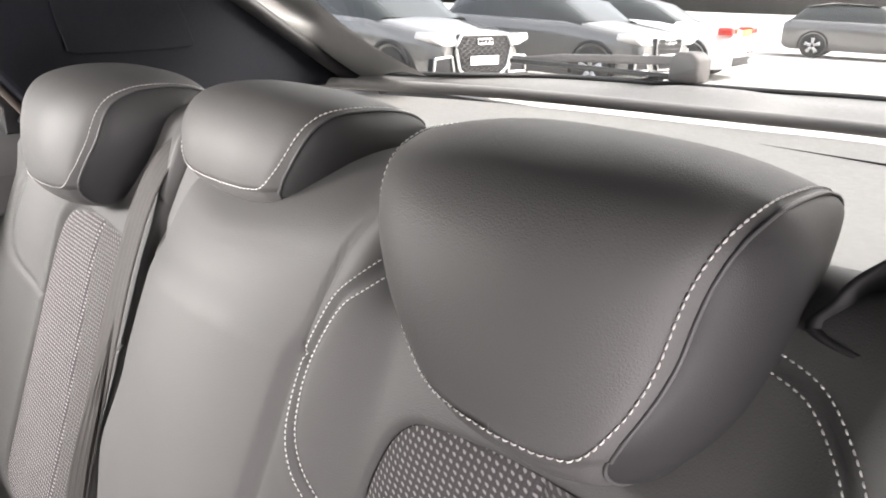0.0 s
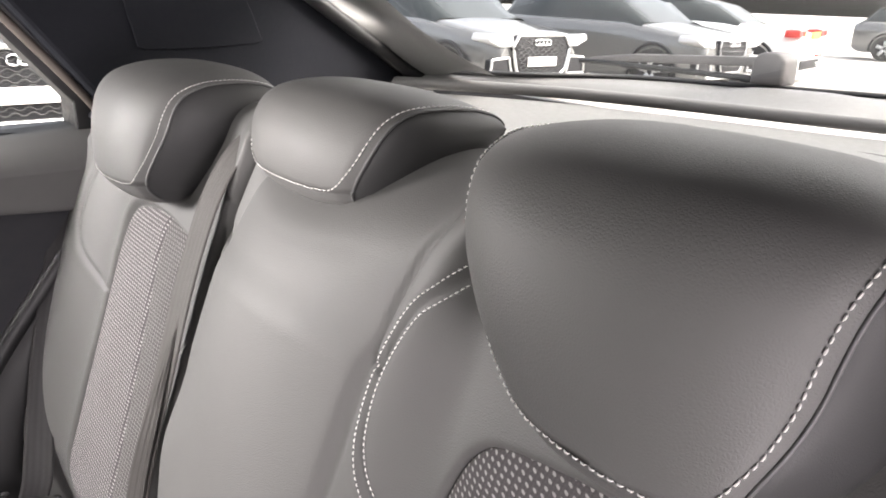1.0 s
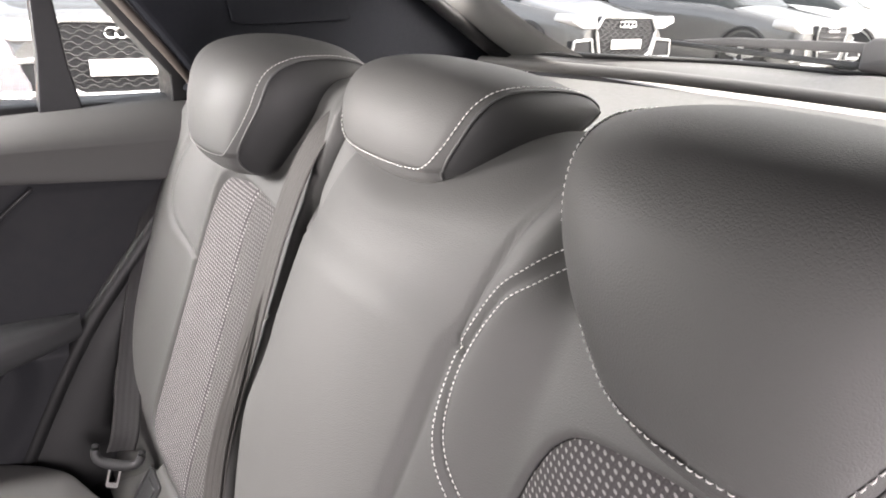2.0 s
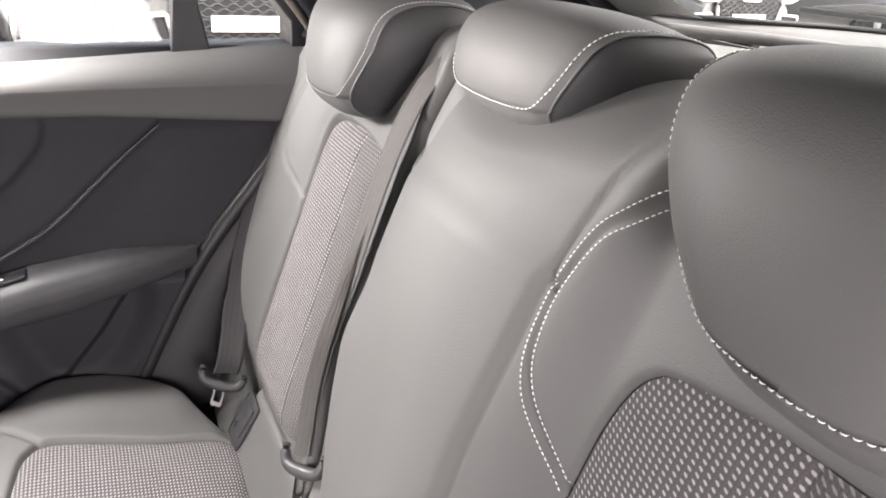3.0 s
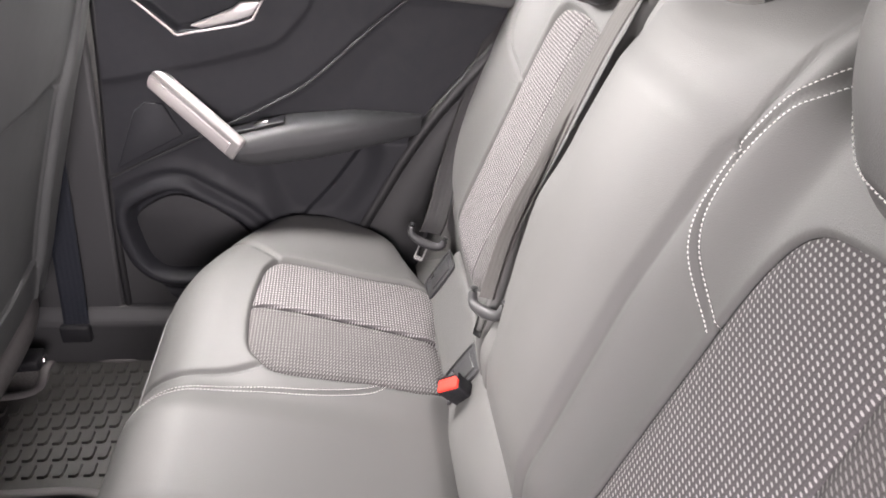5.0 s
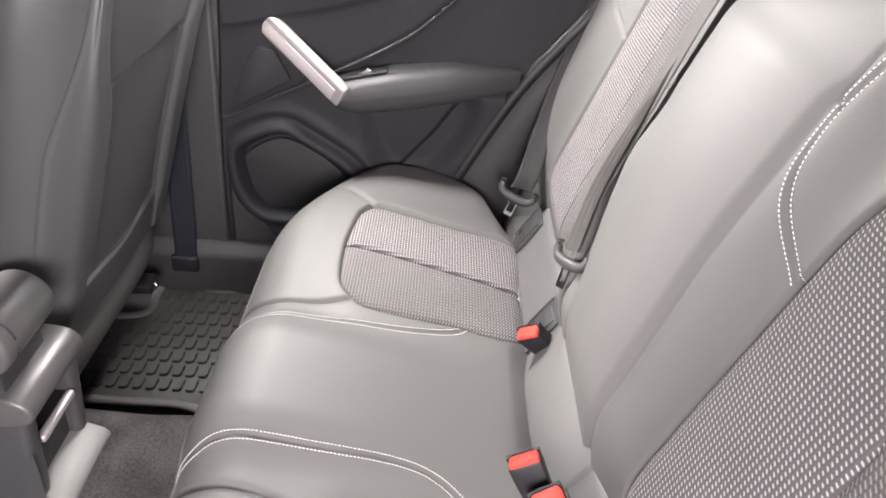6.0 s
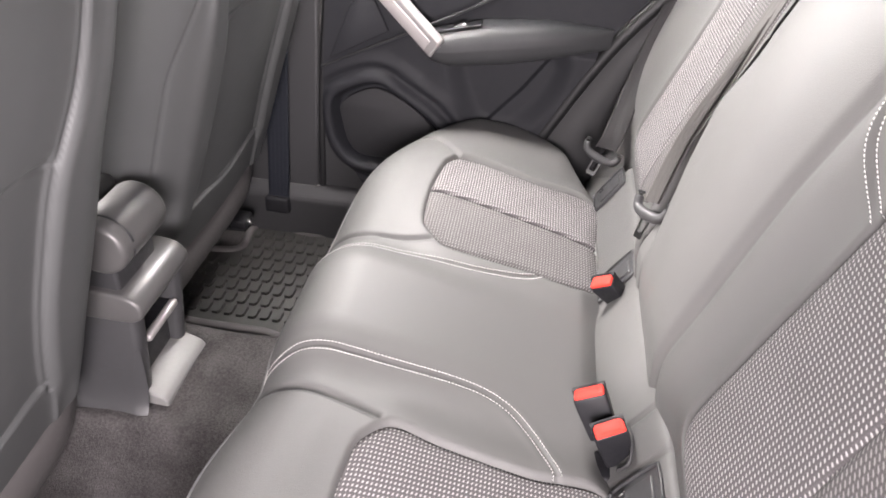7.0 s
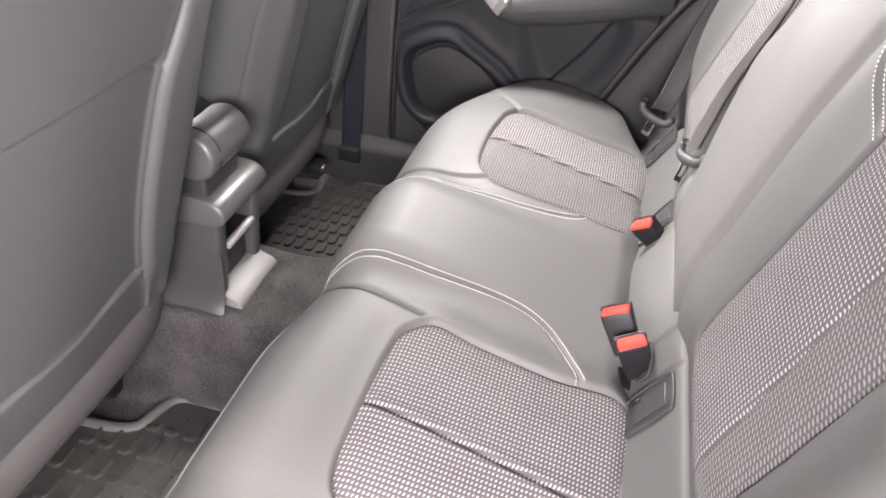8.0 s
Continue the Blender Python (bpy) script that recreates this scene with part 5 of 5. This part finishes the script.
def parked_car(label, paint, length=4.4, width=1.84, height=1.55, bright=True, tail=False):
    """A parked hatchback along +X, its front at x = 0: lofted body, glasshouse, wheels, grille or tail, lamps and plate."""
    root = thing("parked_car", label, "car", "parked cars")
    xs = np.linspace(0, length, 40)
    belt_z = lerp(xs / length, [0, .02, .25, .30, .95, 1], [.70, .84, .98, 1.0, 1.04, .95])
    low_z = lerp(xs / length, [0, .04, .96, 1], [.26, .20, .22, .34])
    half = width / 2 * lerp(xs / length, [0, .03, .12, .5, .9, .98, 1], [.74, .86, .97, 1, .98, .90, .80])
    P = np.empty((40, 24, 3))
    for k, xx in enumerate(xs):
        sec = smooth([(-half[k] * .92, low_z[k]), (-half[k], low_z[k] + .18), (-half[k], belt_z[k] - .16), (-half[k] * .93, belt_z[k] - .02), (-half[k] * .6, belt_z[k] + .02), (0, belt_z[k] + .035), (half[k] * .6, belt_z[k] + .02), (half[k] * .93, belt_z[k] - .02), (half[k], belt_z[k] - .16), (half[k], low_z[k] + .18), (half[k] * .92, low_z[k])], 24)
        P[k, :, 0], P[k, :, 1:] = xx, sec
    body = sheet("body", P, paint, root, flip=True)
    cap = P[0]
    obj("front_skin", np.vstack([cap, [[0.0, 0, .5]]]), [(i, i + 1, 24) for i in range(23)] + [(23, 0, 24)], paint, root)
    cap = P[-1]
    obj("rear_skin", np.vstack([cap, [[length, 0, .6]]]), [(i + 1, i, 24) for i in range(23)] + [(0, 23, 24)], paint, root)
    gx = np.array([.24, .36, .46, .72, .88, .97]) * length
    gz = np.array([1.00, 1.30, height - .05, height, height - .10, 1.02])
    G = np.empty((6, 12, 3))
    for k in range(6):
        w0, w1 = width / 2 * .90, width / 2 * (.90 - .22 * (gz[k] - 1.0) / (height - 1.0))
        G[k, :, 0] = gx[k]
        G[k, :, 1:] = smooth([(-w0, .95), (-(w0 + w1) / 2, (.95 + gz[k]) / 2), (-w1, gz[k] - .05), (-w1 * .8, gz[k]), (w1 * .8, gz[k]), (w1, gz[k] - .05), ((w0 + w1) / 2, (.95 + gz[k]) / 2), (w0, .95)], 12)
    sheet("glasshouse", G, CARGLASS, root, "dark windows", flip=True)
    rf = np.array([[(gx[k], y, gz[k] + .012) for y in np.linspace(-.62, .62, 6)] for k in (2, 3, 4)])
    sheet("roof_skin", rf, paint, root, flip=True)
    for px in (.17, .80):
        for s in (-1, 1):
            wh = part("wheel", prism_bm([(px * length + .335 * math.cos(a), .335 + .335 * math.sin(a)) for a in np.linspace(0, 2 * np.pi, 28, endpoint=False)], 'y', s * (width / 2 - .20), s * (width / 2 + .005), .03), TYRE, root)
            part("rim", prism_bm([(px * length + .225 * math.cos(a), .335 + .225 * math.sin(a)) for a in np.linspace(0, 2 * np.pi, 28, endpoint=False)], 'y', s * (width / 2 - .02), s * (width / 2 + .008), .01), PLASTIC_BLACK, wh)
            for k in range(5):
                a = 2 * np.pi * k / 5 + .3
                d = np.array([math.cos(a), math.sin(a)])
                n = np.array([-d[1], d[0]])
                c = np.array([px * length, .335])
                part("spoke", prism_bm([tuple(c + d * .04 + n * .035), tuple(c + d * .215 + n * .05), tuple(c + d * .215 - n * .05), tuple(c + d * .04 - n * .035)], 'y', s * (width / 2), s * (width / 2 + .018)), RIM, wh)
            arch = [(px * length + .39 * math.cos(a), s * (width / 2 - .005), .335 + .39 * math.sin(a)) for a in np.linspace(-.2, np.pi + .2, 24)]
            tube("wheel_arch", arch, .03, PLASTIC_BLACK, root, sides=6)
    if not tail:
        g = [(-.42, .84), (.42, .84), (.52, .70), (.44, .42), (.32, .34), (-.32, .34), (-.44, .42), (-.52, .70)] if bright else [(-.34, .80), (.34, .80), (.36, .68), (.28, .42), (.24, .36), (-.24, .36), (-.28, .42), (-.36, .68)]
        part("grille", prism_bm(g, 'x', -.035, .05, .01), PLASTIC_BLACK, root, "black honeycomb grille")
        gl = np.array([(-.04, *p) for p in smooth(np.vstack([np.linspace(a, b, 5, endpoint=False) for a, b in zip(g, g[1:] + g[:1])]), 60, True)])
        tube("grille_frame", gl, .022 if bright else .012, RIM, root, "bright grille surround", closed=True)
        for row, zz in enumerate(np.arange(.40, .82, .036) if bright else ()):
            hw = float(lerp(zz, [.34, .42, .70, .84], [.31, .43, .51, .42])) - .03
            yy = np.arange(-hw, hw, .0275)
            zig = .010 * np.where(np.round((yy + hw) / .0275) % 4 < 2, 1, -1) * (1 if row % 2 else -1)
            tube("grille_mesh", np.stack([np.full(len(yy), -.040), yy, zz + zig], 1), .005, PLASTIC_GREY, root, sides=4)
        for zz in () if bright else np.arange(.44, .80, .07):
            hw = float(lerp(zz, [.34, .42, .70, .84], [.22, .26, .34, .32])) - .02
            part("grille_bar", box_bm(-.045, -.03, -hw, hw, zz - .008, zz + .008), PLASTIC_GREY, root)
        em = np.array([(-.05, .10 * k / 1.5 + .045 * math.cos(a), .755 + .035 * math.sin(a)) for k in (-1.5, -.5, .5, 1.5) for a in np.linspace(0, 2 * np.pi, 14)])
        for k in range(4):
            tube("badge", em[k * 14:k * 14 + 13], .008, CHROME, root, sides=6, closed=True)
        part("plate", box_bm(-.062, -.045, -.26, .26, .47, .58, .004), PLATE, root, "white number plate")
        for s in (-1, 1):
            part("headlamp", prism_bm([(s * .44, .70), (s * .50, .82), (s * .86, .86), (s * .90, .78), (s * .70, .70)], 'x', -.02, .32, .02), LAMP, root, "clear headlamp")
            part("intake", prism_bm([(s * .50, .36), (s * .56, .58), (s * .84, .56), (s * .86, .36)], 'x', -.012, .10, .01), PLASTIC_BLACK, root)
            io = [(s * .50, .36), (s * .56, .58), (s * .84, .56), (s * .86, .36)]
            tube("intake_frame", np.array([(-.018, *p) for p in smooth(np.vstack([np.linspace(a, b, 5, endpoint=False) for a, b in zip(io, io[1:] + io[:1])]), 40, True)]), .018, RIM, root, closed=True)
        part("bumper_strip", box_bm(-.045, .0, -.62, .62, .27, .32, .01), RIM, root)
    else:
        part("plate", box_bm(-.05, -.03, -.26, .26, .78, .89, .004), PLATE_Y, root, "yellow rear number plate")
        for s in (-1, 1):
            part("tail_lamp", box_bm(-.01, .25, s * .70 - .20, s * .70 + .20, .80, .93, .03), TAIL, root, "red tail lamp")
        part("diffuser", box_bm(-.02, .10, -.60, .60, .26, .42, .02), PLASTIC_BLACK, root)
        part("reflector_strip", box_bm(-.028, .0, -.75, -.35, .47, .50, .004), TAIL, root)
        part("exhaust", box_bm(-.03, .05, -.62, -.44, .29, .36, .01), CHROME, root)
    return root


def place(root, x, y, heading):
    root.matrix_world = Matrix.Translation((x, y, GZ)) @ Matrix.Rotation(radians(heading), 4, 'Z')


place(parked_car("dark metallic parked car with a large bright-framed grille", PAINT_DARK), -5.85, 7.0, 180)
place(parked_car("dark older parked hatchback with a small bright grille", PAINT_DARK, 4.2, 1.76, 1.46, False), -5.0, 10.1, 180)
place(parked_car("white parked car seen from its tail", PAINT_WHITE, 4.4, 1.80, 1.45, tail=True), -5.4, 13.6, 190)
place(parked_car("dark parked car at the far end of the row", PAINT_DARK, 4.4, 1.8, 1.5, tail=True), -4.0, 24.0, 190)
place(parked_car("grey parked car with a honeycomb grille beside the window", PAINT_GREY, 4.5, 1.88, 1.6), -5.05, 1.12, 180)
place(parked_car("white parked car beside the window, tail towards it", PAINT_WHITE, 4.4, 1.82, 1.5, tail=True), -5.0, -1.35, 180)
